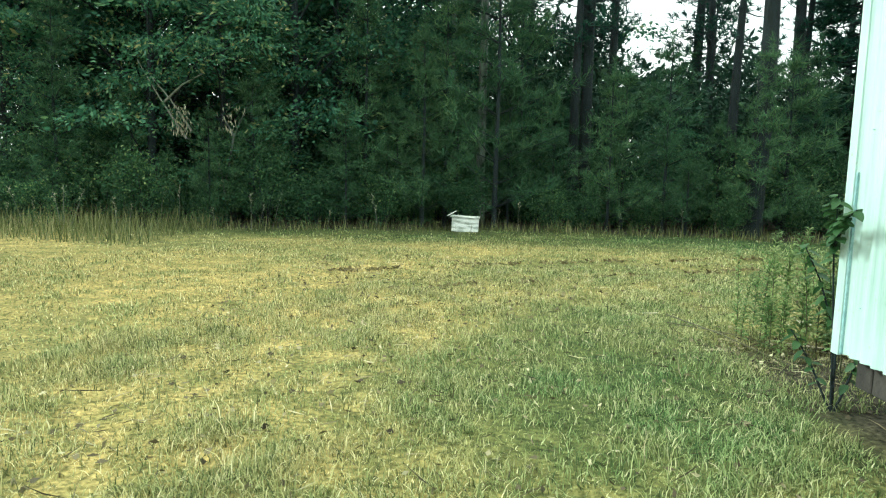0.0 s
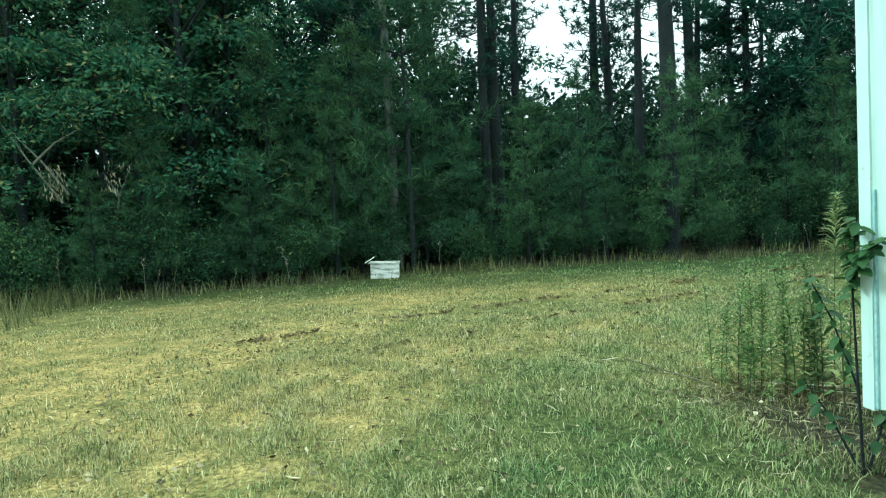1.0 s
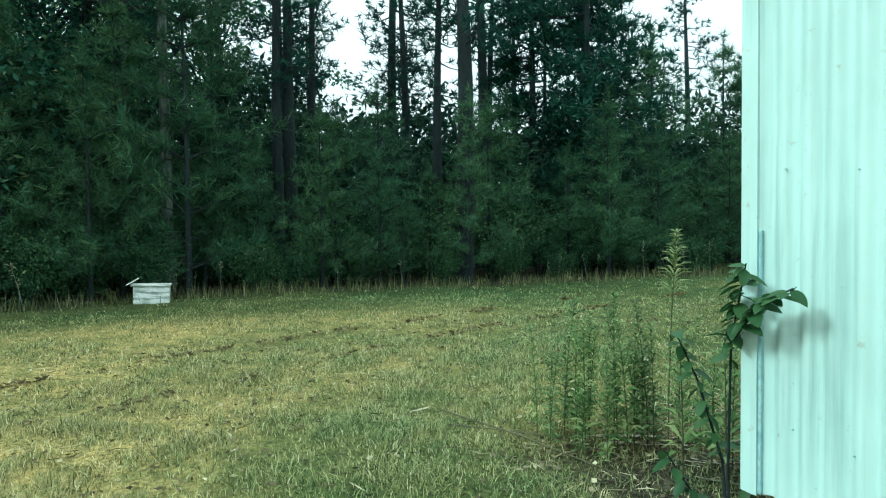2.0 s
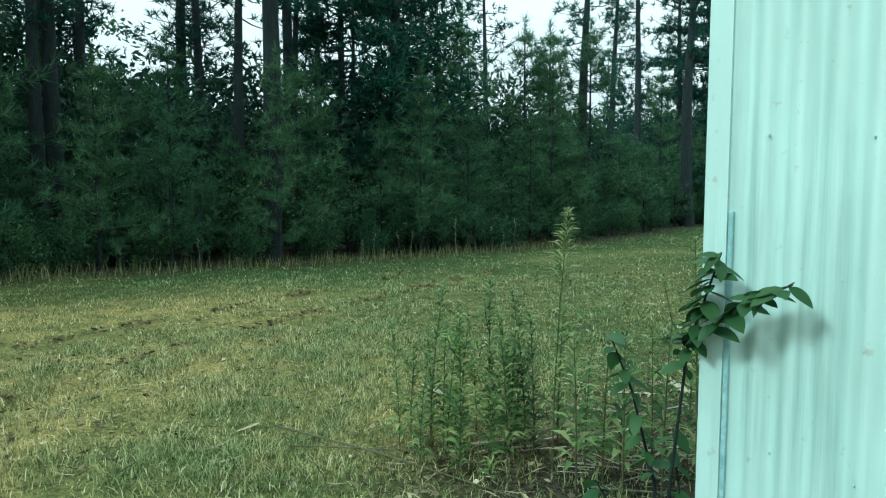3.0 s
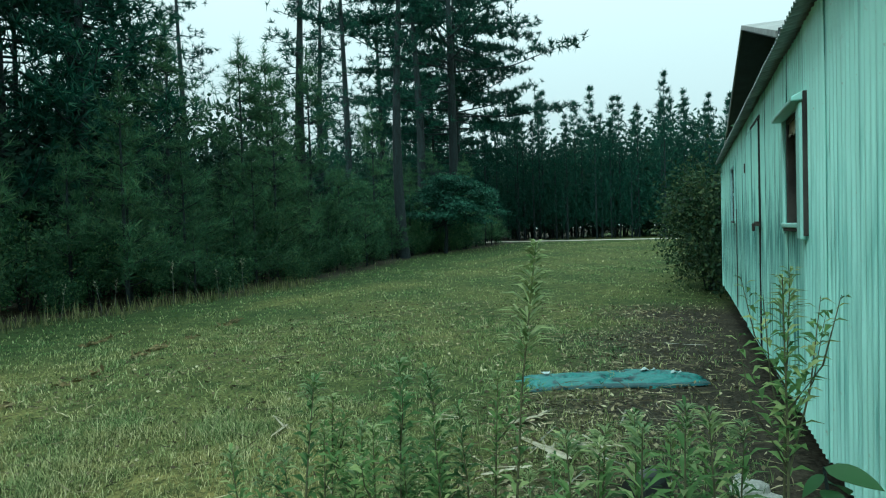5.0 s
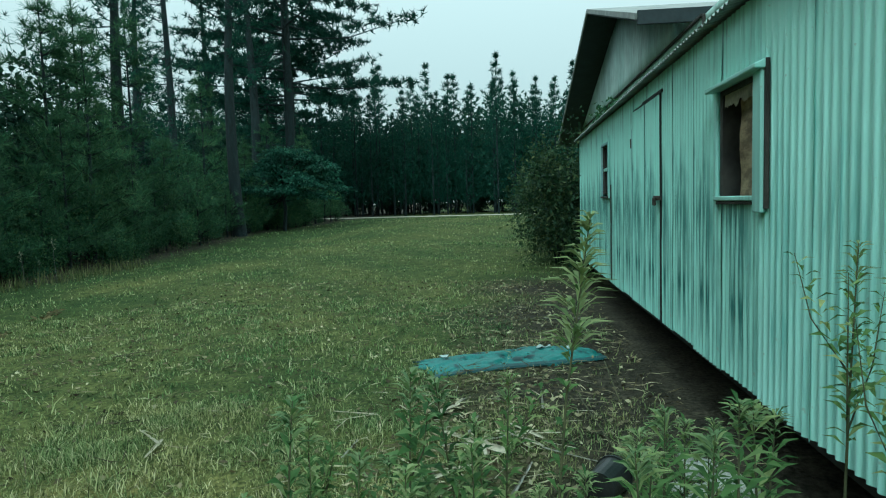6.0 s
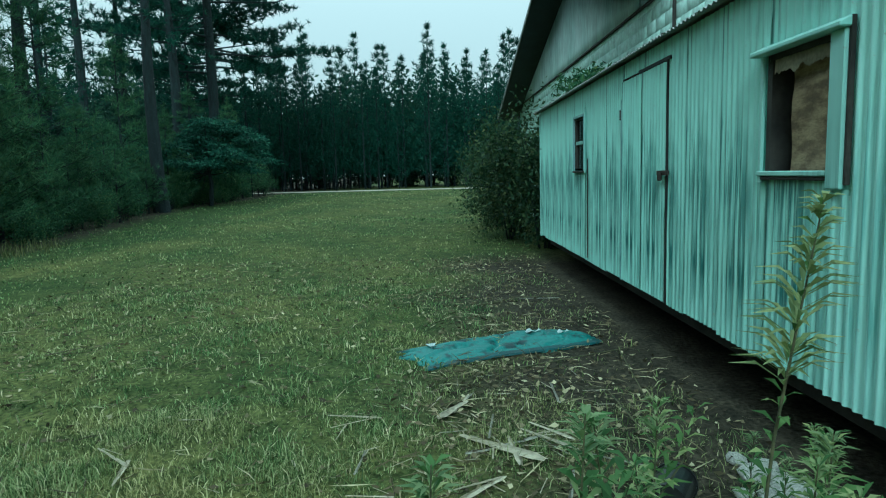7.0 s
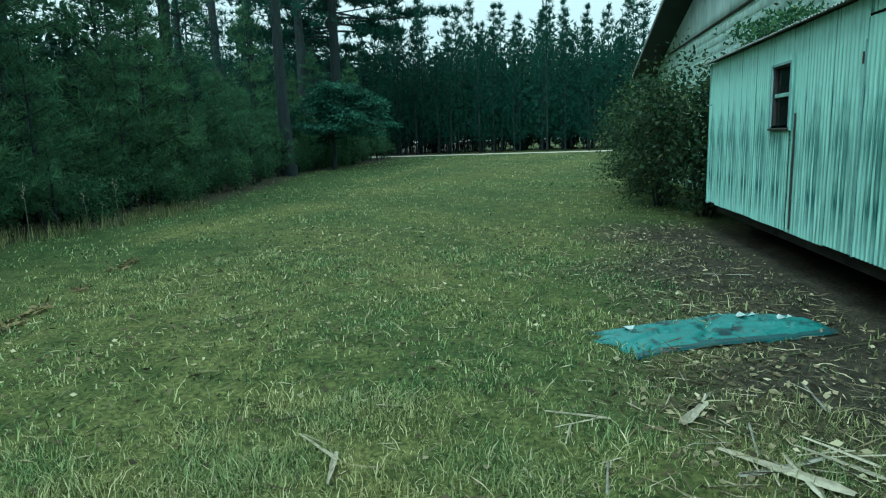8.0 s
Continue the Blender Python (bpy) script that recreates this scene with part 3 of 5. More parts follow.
def build_back_building():
    h = thing("back_building", "taller pale block building with a dark overhanging roof", "building")
    y = -DEPTH
    part("wall", box(0.0, 25.0, y - 6, y - 0.004, 0, 4.20), BLOCK, h, "pale painted block wall")
    # courses of the block wall, seen over the low roof
    rng = np.random.default_rng(3)
    vs, fs, n = [], [], 0
    bm_v = []
    for r in range(7):
        z0 = 2.88 + r * 0.203
        xs = 3.0 + (0.2 if r % 2 else 0.0)
        while xs < 24.5:
            bm_v.append((xs + 0.004, xs + 0.402, z0 + 0.004, min(z0 + 0.199, 4.196), rng.uniform(0, 0.003)))
            xs += 0.406
    for x0, x1, z0, z1, o in bm_v:
        q = np.array([(x0, y - 0.004, z0), (x1, y - 0.004, z0), (x1, y - 0.004, z1), (x0, y - 0.004, z1),
                      (x0 + 0.003, y + 0.5 * o, z0 + 0.003), (x1 - 0.003, y + 0.5 * o, z0 + 0.003), (x1 - 0.003, y + 0.5 * o, z1 - 0.003), (x0 + 0.003, y + 0.5 * o, z1 - 0.003)])
        vs.append(q)
        fs.append(np.array([(7, 6, 5, 4), (4, 5, 1, 0), (5, 6, 2, 1), (6, 7, 3, 2), (7, 4, 0, 3)]) + n)
        n += 8
    blocks = part("blockwork", mesh_from("blockwork", np.concatenate(vs), np.concatenate(fs), BLOCK), None, h)
    blocks["kind"] = "stuff"
    part("ledge", box(8.73, 25.0, y + 0.004, y + 0.05, 4.18, 4.22, 0.004), DARKWOOD, h, "dark ledge over the block courses")
    part("batten", box(8.64, 8.72, y, y + 0.03, 3.0, 4.2, 0.004), DARKWOOD, h, "dark vertical batten")
    # gable above the block courses: ridge runs north-south
    west, apex, east, over = (10.5, 4.66), (15.7, 6.22), (25.0, 3.95), 0.8
    line = [(10.5, 4.225), (24.6, 4.225), (apex[0], apex[1] - 0.03), (10.5, west[1] - 0.03)]
    V = np.array([(px, yy, pz) for yy in (y + 0.03, y - 0.08) for px, pz in line])
    F = np.array([(3, 2, 1, 0), (4, 5, 6, 7), (0, 1, 5, 4), (1, 2, 6, 5), (2, 3, 7, 6), (3, 0, 4, 7)])
    part("gable_wall", mesh_from("gable_wall", V, F, PANEL), None, h, "weathered light panel gable")
    part("side_wall", box(10.5, 10.6, y - 5.9, y - 0.09, 4.21, west[1] - 0.03), PANEL, h)
    for (xa, za), (xb, zb), nm in (((9.5, 4.36), apex, "roof"), (apex, (25.9, 3.73), "roof")):
        n = Vector((-(zb - za), 0, xb - xa)).normalized()
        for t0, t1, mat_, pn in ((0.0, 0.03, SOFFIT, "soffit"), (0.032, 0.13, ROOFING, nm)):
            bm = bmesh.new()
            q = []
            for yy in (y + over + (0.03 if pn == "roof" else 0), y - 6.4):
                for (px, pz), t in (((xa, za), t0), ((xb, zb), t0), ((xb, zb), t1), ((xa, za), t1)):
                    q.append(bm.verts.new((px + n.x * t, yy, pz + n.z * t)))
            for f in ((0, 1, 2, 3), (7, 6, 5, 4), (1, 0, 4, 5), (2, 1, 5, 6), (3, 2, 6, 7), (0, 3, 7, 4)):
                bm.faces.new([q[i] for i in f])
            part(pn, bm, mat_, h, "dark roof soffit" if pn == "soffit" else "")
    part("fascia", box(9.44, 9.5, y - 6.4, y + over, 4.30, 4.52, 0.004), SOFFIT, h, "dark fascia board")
    part("corner_board", box(24.9, 25.02, y + 0.0, y + 0.025, 0, 4.18, 0.004), TRIM, h)


build_back_building()

# ---------------------------------------------------------------- trees and shrubs
def unit(v):
    return v / (np.linalg.norm(v, axis=-1, keepdims=True) + 1e-9)


def tall_pine(seed, height=21.0, radius=0.21, bare=6.5, limbs=44, pale=False, clump=9, needles=14):
    """Tall pine: long tapered trunk, a few dead stubs, upper limbs with bunched needles."""
    rng = np.random.default_rng(seed)
    t = thing("pine_tree", "tall straight pine with a high thin crown", "tree", group="tall pines")
    zs = np.linspace(-0.15, height, 12)
    bend = rng.uniform(-0.25, 0.25, 2)
    pts = [(bend[0] * math.sin(z * 0.22), bend[1] * math.sin(z * 0.17 + 0.5) - bend[1] * math.sin(0.5), z) for z in zs]
    rad = [radius * (1.3 if z < 0.1 else 1.0) * (1 - 0.86 * (max(z, 0) / height) ** 1.35) + 0.012 for z in zs]
    v, f = tube(pts, rad, 9)
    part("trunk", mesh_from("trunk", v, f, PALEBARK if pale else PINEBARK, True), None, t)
    wood, centres, axes = [], [], []
    for k in range(limbs):
        z = bare + (height - bare) * (k + rng.uniform(0, 1)) / limbs
        a = rng.uniform(0, 2 * math.pi)
        span = (0.5 + 2.6 * (1 - (z - bare) / (height - bare)) ** 0.7) * rng.uniform(0.5, 1.15)
        rise = rng.uniform(-0.1, 0.5)
        base = np.array([np.interp(z, zs, [q[0] for q in pts]), np.interp(z, zs, [q[1] for q in pts]), z])
        d = np.array([math.cos(a), math.sin(a), 0])
        line = [base + d * span * u + np.array([0, 0, rise * span * u * u - 0.08 * span * math.sin(3 * u)]) for u in (0, 0.35, 0.7, 1.0)]
        wood.append(tube(line, [0.045, 0.032, 0.02, 0.008], 4))
        n = rng.integers(clump - 3, clump + 4)
        u = rng.uniform(0.35, 1.05, n)
        c = base + d * span * u[:, None] + np.stack([rng.normal(0, 0.3, n), rng.normal(0, 0.3, n), rise * span * u * u + rng.normal(0.06, 0.16, n)], 1)
        centres.append(c)
        axes.append(unit(d * 0.6 + np.array([0, 0, 0.7]) + rng.normal(0, 0.4, (n, 3))))
    for k in range(5):
        z, a = rng.uniform(0.4 * bare, bare), rng.uniform(0, 2 * math.pi)
        d = np.array([math.cos(a), math.sin(a), rng.uniform(-0.2, 0.3)])
        base = np.array([pts[0][0], pts[0][1], z])
        wood.append(tube([base, base + d * rng.uniform(0.4, 1.1)], [0.025, 0.006], 4))
    v, f = joined(wood)
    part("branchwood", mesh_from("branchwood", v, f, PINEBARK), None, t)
    v, f = tufts(np.concatenate(centres), np.concatenate(axes), rng, needles, 0.42, 0.028)
    part("crown", mesh_from("crown", v, f, PINELEAF), None, t)
    return t


def old_pine(seed, height=17.0):
    """Wide old pine with long level limbs carrying flat plates of needles."""
    rng = np.random.default_rng(seed)
    t = thing("old_pine", "wide old pine with long level limbs", "tree", group="old pines")
    v, f = tube([(0, 0, -0.15), (0.15, 0.1, height * 0.4), (0, 0.2, height)], [0.36, 0.27, 0.05], 10)
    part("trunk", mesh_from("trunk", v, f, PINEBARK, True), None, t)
    wood, C = [], []
    for k in range(60):
        z = height * (0.3 + 0.7 * (k + rng.random()) / 60)
        a = rng.uniform(0, 2 * math.pi)
        span = (8.6 * (1 - (abs(z / height - 0.52) / 0.5) ** 1.8) + 0.8) * rng.uniform(0.55, 1.1)
        d = np.array([math.cos(a), math.sin(a), 0])
        tip = d * span + np.array([0.08, 0.12, z + rng.uniform(-0.05, 0.22) * span])
        wood.append(tube([(0.08, 0.12, z), d * span * 0.5 + np.array([0.08, 0.12, z + 0.02 * span]), tip], [0.07, 0.045, 0.012], 5))
        m = int(9 + 9 * span)
        u = rng.uniform(0.3, 1.05, m)
        C.append(np.array([0.08, 0.12, z]) + (tip - np.array([0.08, 0.12, z])) * u[:, None] + rng.normal(0, 1, (m, 3)) * np.array([0.45, 0.45, 0.13]))
    v, f = joined(wood)
    part("branchwood", mesh_from("branchwood", v, f, PINEBARK), None, t)
    C = np.concatenate(C)
    v, f = tufts(C, np.tile([0, 0, 0.6], (len(C), 1)), rng, 14, 0.45, 0.04)
    part("crown", mesh_from("crown", v, f, PINELEAF), None, t)
    return t


def young_pine(seed, height=4.5, spread=1.25, mat=None, needles=15, label="bushy young pine with soft needles"):
    rng = np.random.default_rng(seed)
    t = thing("young_pine", label, "tree", group="young pines")
    v, f = tube([(0, 0, -0.1), (0.03, 0, height * 0.5), (0, 0.02, height)], [0.05, 0.03, 0.006], 6)
    part("trunk", mesh_from("trunk", v, f, PINEBARK), None, t)
    centres, axes, wood = [], [], []
    levels = int(height / 0.42)
    for k in range(levels):
        z = 0.35 + (height - 0.5) * k / levels
        reach = spread * (1 - (z / height) ** 1.25) * rng.uniform(0.75, 1.15) + 0.1
        for j in range(6):
            a = rng.uniform(0, 2 * math.pi)
            d = np.array([math.cos(a), math.sin(a), 0])
            r = reach * rng.uniform(0.6, 1.15)
            wood.append(tube([(0, 0, z), d * r + np.array([0, 0, z + 0.45 * r])], [0.012, 0.004], 3))
            n = int(3 + 5 * r)
            u = rng.uniform(0.25, 1.05, n)
            centres.append(d * (r * u)[:, None] + np.stack([rng.normal(0, 0.07, n), rng.normal(0, 0.07, n), z + 0.45 * r * u + rng.normal(0, 0.05, n)], 1))
            axes.append(unit(d * 0.5 + np.array([0, 0, 1.0]) + rng.normal(0, 0.25, (n, 3))))
    centres.append(np.stack([np.zeros(5), np.zeros(5), np.linspace(height - 0.4, height, 5)], 1))
    axes.append(np.tile([0, 0, 1.0], (5, 1)))
    v, f = joined(wood)
    part("branchwood", mesh_from("branchwood", v, f, PINEBARK), None, t)
    v, f = tufts(np.concatenate(centres), np.concatenate(axes), rng, needles, 0.25, 0.008)
    part("needles", mesh_from("needles", v, f, mat or YOUNGLEAF), None, t)
    return t


def clumped(rng, n, clumps, shape):
    """n points in clumps spread over the unit ball's outer part, scaled by shape."""
    c = unit(rng.normal(size=(clumps, 3))) * rng.uniform(0.35, 1.0, (clumps, 1))
    k = rng.integers(0, clumps, n)
    return (c[k] + rng.normal(0, 0.17, (n, 3))) * shape, c[k]


def shrub(seed, width=1.6, height=3.2, leaves=3600, size=0.13, mat=None, name="shrub", label="dense dark green woodland shrub", group="shrubs at the wood's edge"):
    rng = np.random.default_rng(seed)
    t = thing(name, label, "shrub", group=group)
    wood = []
    for k in range(7):
        a = rng.uniform(0, 2 * math.pi)
        d = np.array([math.cos(a), math.sin(a), 0]) * width * rng.uniform(0.2, 0.75)
        top = d + np.array([0, 0, height * rng.uniform(0.6, 0.95)])
        wood.append(tube([d * 0.15 + np.array([0, 0, -0.08]), d * 0.5 + np.array([0, 0, height * 0.4]), top], [0.028, 0.018, 0.005], 5))
    v, f = joined(wood)
    part("stemwood", mesh_from("stemwood", v, f, PINEBARK), None, t)
    pos, c = clumped(rng, leaves, 46, np.array([width, width, height * 0.5]))
    pos[:, 2] += height * 0.53
    pos[:, 2] = np.maximum(pos[:, 2], 0.08 + rng.uniform(0, 0.3, leaves))
    d = unit(c * 0.8 + rng.normal(0, 0.8, (leaves, 3)) + np.array([0, 0, -0.1]))
    v, f = leaf_quads(pos, d, size * rng.uniform(0.6, 1.4, leaves), size * 0.5 * rng.uniform(0.7, 1.3, leaves), rng)
    part("leaves", mesh_from("leaves", v, f, mat or SHRUBLEAF), None, t)
    return t


def broad_tree(seed, height=9.0, spread=3.4, leaves=9000, mat=None):
    """Broadleaf tree: forked trunk, layered sprays of leaves."""
    rng = np.random.default_rng(seed)
    t = thing("broadleaf_tree", "leafy broadleaf tree with layered drooping foliage", "tree", group="broadleaf trees")
    v, f = tube([(0, 0, -0.1), (0.1, 0.05, height * 0.3), (0.0, 0.1, height * 0.65), (0.2, 0, height * 0.95)], [0.15, 0.12, 0.08, 0.02], 8)
    part("trunk", mesh_from("trunk", v, f, PINEBARK, True), None, t)
    wood, P, D = [], [], []
    layers = 46
    for k in range(layers):
        z = height * (0.2 + 0.82 * rng.random() ** 0.8)
        a = rng.uniform(0, 2 * math.pi)
        r = spread * math.sqrt(max(0.12, 1 - ((z / height - 0.55) / 0.55) ** 2)) * rng.uniform(0.25, 1.05)
        c = np.array([math.cos(a) * r, math.sin(a) * r, z])
        wood.append(tube([(0.05, 0.05, max(0.8, z - r * 0.6)), (c[0] * 0.5, c[1] * 0.5, z - r * 0.12), c], [0.045, 0.025, 0.006], 4))
        n = leaves // layers
        q = rng.normal(0, 1, (n, 3)) * np.array([0.62, 0.62, 0.13])
        q[:, 2] -= 0.18 * (q[:, 0] ** 2 + q[:, 1] ** 2)
        P.append(c + q)
        D.append(unit(np.concatenate([q[:, :2], np.full((n, 1), -0.25)], 1) + rng.normal(0, 0.35, (n, 3))))
    v, f = joined(wood)
    part("branchwood", mesh_from("branchwood", v, f, PINEBARK), None, t)
    P, D = np.concatenate(P), np.concatenate(D)
    v, f = leaf_quads(P, D, 0.17 * rng.uniform(0.6, 1.4, len(P)), 0.075 * rng.uniform(0.7, 1.3, len(P)), rng)
    part("leaves", mesh_from("leaves", v, f, mat or TREELEAF), None, t)
    return t


def flat_topped_tree(seed, height=4.6):
    """Low spreading tree: leaning limbs under tiers of feathery leaves."""
    rng = np.random.default_rng(seed)
    t = thing("spreading_tree", "low spreading tree with flat tiers of feathery blue-green leaves", "tree")
    v, f = tube([(0, 0, -0.1), (0.15, -0.1, 1.2), (-0.1, 0.1, 2.6), (0.1, 0, height * 0.85)], [0.12, 0.1, 0.07, 0.03], 8)
    part("trunk", mesh_from("trunk", v, f, PINEBARK, True), None, t)
    wood, P, D = [], [], []
    for k in range(44):
        a, r = rng.uniform(0, 2 * math.pi), rng.uniform(0.3, 3.1)
        c = np.array([math.cos(a) * r, math.sin(a) * r, height * (1.0 - 0.04 * r * r) - rng.uniform(0, 1) ** 1.5 * 2.6])
        wood.append(tube([(0, 0, 1.6 + rng.uniform(0, 1)), c * np.array([0.5, 0.5, 0.88]), c], [0.04, 0.025, 0.006], 4))
        n = 330
        q = rng.normal(0, 1, (n, 3)) * np.array([0.4, 0.4, 0.08])
        q[:, 2] -= 0.22 * (q[:, 0] ** 2 + q[:, 1] ** 2)
        P.append(c + q)
        D.append(unit(np.concatenate([q[:, :2], np.full((n, 1), -0.3)], 1) + rng.normal(0, 0.3, (n, 3))))
    v, f = joined(wood)
    part("branchwood", mesh_from("branchwood", v, f, PINEBARK), None, t)
    P, D = np.concatenate(P), np.concatenate(D)
    v, f = leaf_quads(P, D, 0.2 * rng.uniform(0.6, 1.4, len(P)), 0.08 * rng.uniform(0.7, 1.3, len(P)), rng)
    part("leaves", mesh_from("leaves", v, f, MIMOSALEAF), None, t)
    return t


def far_pine(seed, height=14.0):
    rng = np.random.default_rng(seed)
    t = thing("plantation_pine", "slender plantation pine beyond the road", "tree", group="pines beyond the road")
    v, f = tube([(0, 0, -0.1), (0.05, 0.0, height * 0.5), (0, 0, height)], [0.11, 0.08, 0.01], 6)
    part("trunk", mesh_from("trunk", v, f, PINEBARK), None, t)
    C, A = [], []
    z = height * 0.1
    while z < height - 0.2:
        reach = min(2.6, 0.25 * (height - z) + 0.15) * rng.uniform(0.7, 1.15)
        for j in range(5):
            a = rng.uniform(0, 2 * math.pi)
            d = np.array([math.cos(a), math.sin(a), 0])
            r = reach * rng.uniform(0.55, 1.15)
            u = np.array([0.3, 0.6, 0.85, 1.0])
            C.append(d * (r * u)[:, None] + np.stack([0 * u, 0 * u, z + 0.62 * r * u * u], 1) + rng.normal(0, 0.07, (4, 3)))
            A.append(np.tile(d * 0.35 + np.array([0, 0, 1.2]), (4, 1)))
        z += rng.uniform(0.6, 0.95)
    C.append(np.stack([np.zeros(4), np.zeros(4), np.linspace(height - 0.7, height + 0.1, 4)], 1))
    A.append(np.tile([0, 0, 2.0], (4, 1)))
    v, f = tufts(np.concatenate(C), np.concatenate(A), rng, 7, 0.5, 0.036)
    part("crown", mesh_from("crown", v, f, PINELEAF), None, t)
    return t


def spread_out(kinds, spots, sink=0.0):
    """Set the first of each kind at its first spot, copies at the others. Spots: x, y, scale, kind."""
    used = set()
    rng = random.Random(len(spots))
    for x, y, s, k in spots:
        ob = kinds[k % len(kinds)]
        m = pose(x, y, float(ground_z(x, y)) - sink, 0, 0, rng.uniform(0, 360)) @ Matrix.Diagonal((s, s, s * rng.uniform(0.92, 1.1), 1))
        if ob in used:
            copy_thing(ob, m)
        else:
            used.add(ob)
            ob.matrix_basis = m


# tall pines whose trunks stand clear against the sky
spread_out([tall_pine(1, 22, 0.27, 9.5, 36), tall_pine(2, 24, 0.31, 11.0, 34), tall_pine(3, 21, 0.36, 9.0, 38)],
           [(7.6, 24.6, 0.9, 0), (7.0, 21.8, 0.8, 0), (5.4, 15.0, 0.62, 0), (5.55, 13.9, 0.72, 2), (8.6, 18.4, 0.68, 1), (9.2, 18.8, 0.66, 0),
            (1.1, 16.5, 0.75, 1), (1.55, 17.0, 0.8, 2), (3.3, 21.5, 0.72, 0), (2.6, 24.0, 0.9, 2),
            (30.0, 29.7, 0.95, 0), (21.5, 15.6, 1.0, 2), (33.3, 20.1, 1.1, 1), (45.7, 23.8, 1.25, 1), (29.4, 14.7, 1.12, 2), (36.8, 16.8, 1.25, 2),
            (17, 30, 0.9, 0), (24, 31, 0.95, 2), (40, 26, 1.1, 0), (-2.6, 20.0, 0.9, 1), (-7.0, 20.0, 0.95, 0), (-9.2, 22, 0.95, 2), (-4.4, 24, 1.0, 1), (-13, 20, 1.0, 0),
            (-17, 23, 1.0, 2), (-22, 19, 1.0, 1), (0.3, 24, 0.95, 2), (-28, 16, 1.0, 0)])
spread_out([tall_pine(4, 19, 0.15, 7.0, 30, True)], [(-1.87, 15.45, 0.9, 0), (-2.7, 17.5, 0.8, 0), (-6.8, 19.0, 0.95, 0)])
# full-crowned pine standing near the edge
spread_out([tall_pine(5, 13.5, 0.17, 2.8, 70, False, 13, 16)], [(11.9, 16.4, 1.0, 0), (13.4, 18.6, 0.9, 0), (10.6, 18.2, 0.95, 0)])
# one wide old pine at the end of the yard, its limbs level
spread_out([old_pine(6, 24.0)], [(41.0, 15.9, 1.0, 0), (49.5, 18.5, 0.9, 0)])
# pole-sized pines standing further in
spread_out([tall_pine(11, 10, 0.08, 2.6, 36, False, 6, 11), tall_pine(12, 8.5, 0.07, 2.0, 34, False, 6, 11)],
           [(x + 0.9 * math.sin(7.3 * x), y, s, k) for k, (x, y, s) in enumerate(
               [(-3.5, 19, 1.1), (0.5, 21, 0.75), (2.8, 24, 0.8), (5.2, 23, 0.75), (8.2, 24, 0.8), (10.8, 22.5, 0.7), (12.6, 19.6, 1.0), (13.6, 18.4, 0.95),
                (15.2, 17.5, 0.72), (16.6, 19.2, 0.8), (18.4, 20.5, 0.72), (20.0, 19.6, 0.7), (22.4, 18.5, 0.75), (24.2, 20.5, 0.85), (27, 18.5, 0.75), (31.5, 20.5, 0.8),
                (35.6, 22, 0.8), (-6, 17.6, 1.2), (-10.5, 18.2, 1.2), (-14.5, 17, 1.2), (-19, 18, 1.2), (14.4, 22, 0.85), (41.5, 18, 1.1), (46, 17, 1.1)])])
# young pines along the edge
edge = random.Random(21)
kinds = [young_pine(21, 4.6, 1.2), young_pine(22, 3.6, 1.25), young_pine(23, 2.4, 1.0), young_pine(24, 5.4, 1.3)]
spots = [(-2.9, 15.1, 1.35, 3), (-1.0, 15.6, 0.95, 0), (-4.6, 15.0, 0.75, 0), (13.0, 14.6, 1.1, 3), (16.3, 14.6, 1.15, 3), (18.5, 15.2, 1.25, 3), (20.3, 15.4, 1.1, 0)]
for k in range(66):
    x = -13 + k * 0.9 + edge.uniform(-0.5, 0.5)
    y = float(wood_edge(x)) + 0.55 + edge.uniform(-0.1, 2.0)
    spots.append((x, y, edge.choice((0.5, 0.7, 0.85, 1.0, 1.25)), edge.randrange(4)))
spread_out(kinds, spots)
# shrubs: a front row, then taller rows behind
kinds = [shrub(31, 1.3, 2.5), shrub(32, 1.5, 3.2), shrub(33, 1.2, 1.9, 3000, 0.12), shrub(34, 1.6, 3.8, 4200, 0.14)]
spots = []
for row, (y0, lo, hi, step, n) in enumerate([(1.0, 0.5, 1.05, 1.6, 40), (2.4, 1.0, 1.35, 1.6, 40), (4.2, 1.2, 1.6, 2.0, 32)]):
    for k in range(n):
        x = -16 + k * step + edge.uniform(-0.6, 0.6) + row * 0.5
        sc = edge.uniform(lo, hi) * (edge.choice((0.55, 0.8, 1.0, 1.2)) if x > 18 else 1.0)
        spot = (x, float(wood_edge(x)) + y0 + edge.uniform(-0.35, 0.6), sc, edge.randrange(4))
        if not (x > 24 and row < 2 and edge.random() < 0.55):
            spots.append(spot)
spots += [(31.6, 15.2, 0.8, 1), (33.4, 15.6, 0.9, 3), (35.2, 14.9, 0.85, 0), (36.6, 14.2, 0.75, 2), (38.6, 14.4, 0.8, 1)]
spread_out(kinds, spots, 0.05)
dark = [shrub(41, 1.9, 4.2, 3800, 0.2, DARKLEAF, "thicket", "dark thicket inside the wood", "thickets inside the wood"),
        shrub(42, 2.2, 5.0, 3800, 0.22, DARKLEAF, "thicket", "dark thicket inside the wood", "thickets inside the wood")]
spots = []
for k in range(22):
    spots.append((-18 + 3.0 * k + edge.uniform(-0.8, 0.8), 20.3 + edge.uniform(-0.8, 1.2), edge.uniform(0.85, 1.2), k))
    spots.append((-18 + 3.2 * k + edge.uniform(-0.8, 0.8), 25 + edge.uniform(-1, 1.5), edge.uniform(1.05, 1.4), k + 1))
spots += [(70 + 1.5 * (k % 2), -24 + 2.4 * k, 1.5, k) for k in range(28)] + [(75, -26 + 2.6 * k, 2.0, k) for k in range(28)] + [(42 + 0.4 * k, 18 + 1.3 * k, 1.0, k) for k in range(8)]
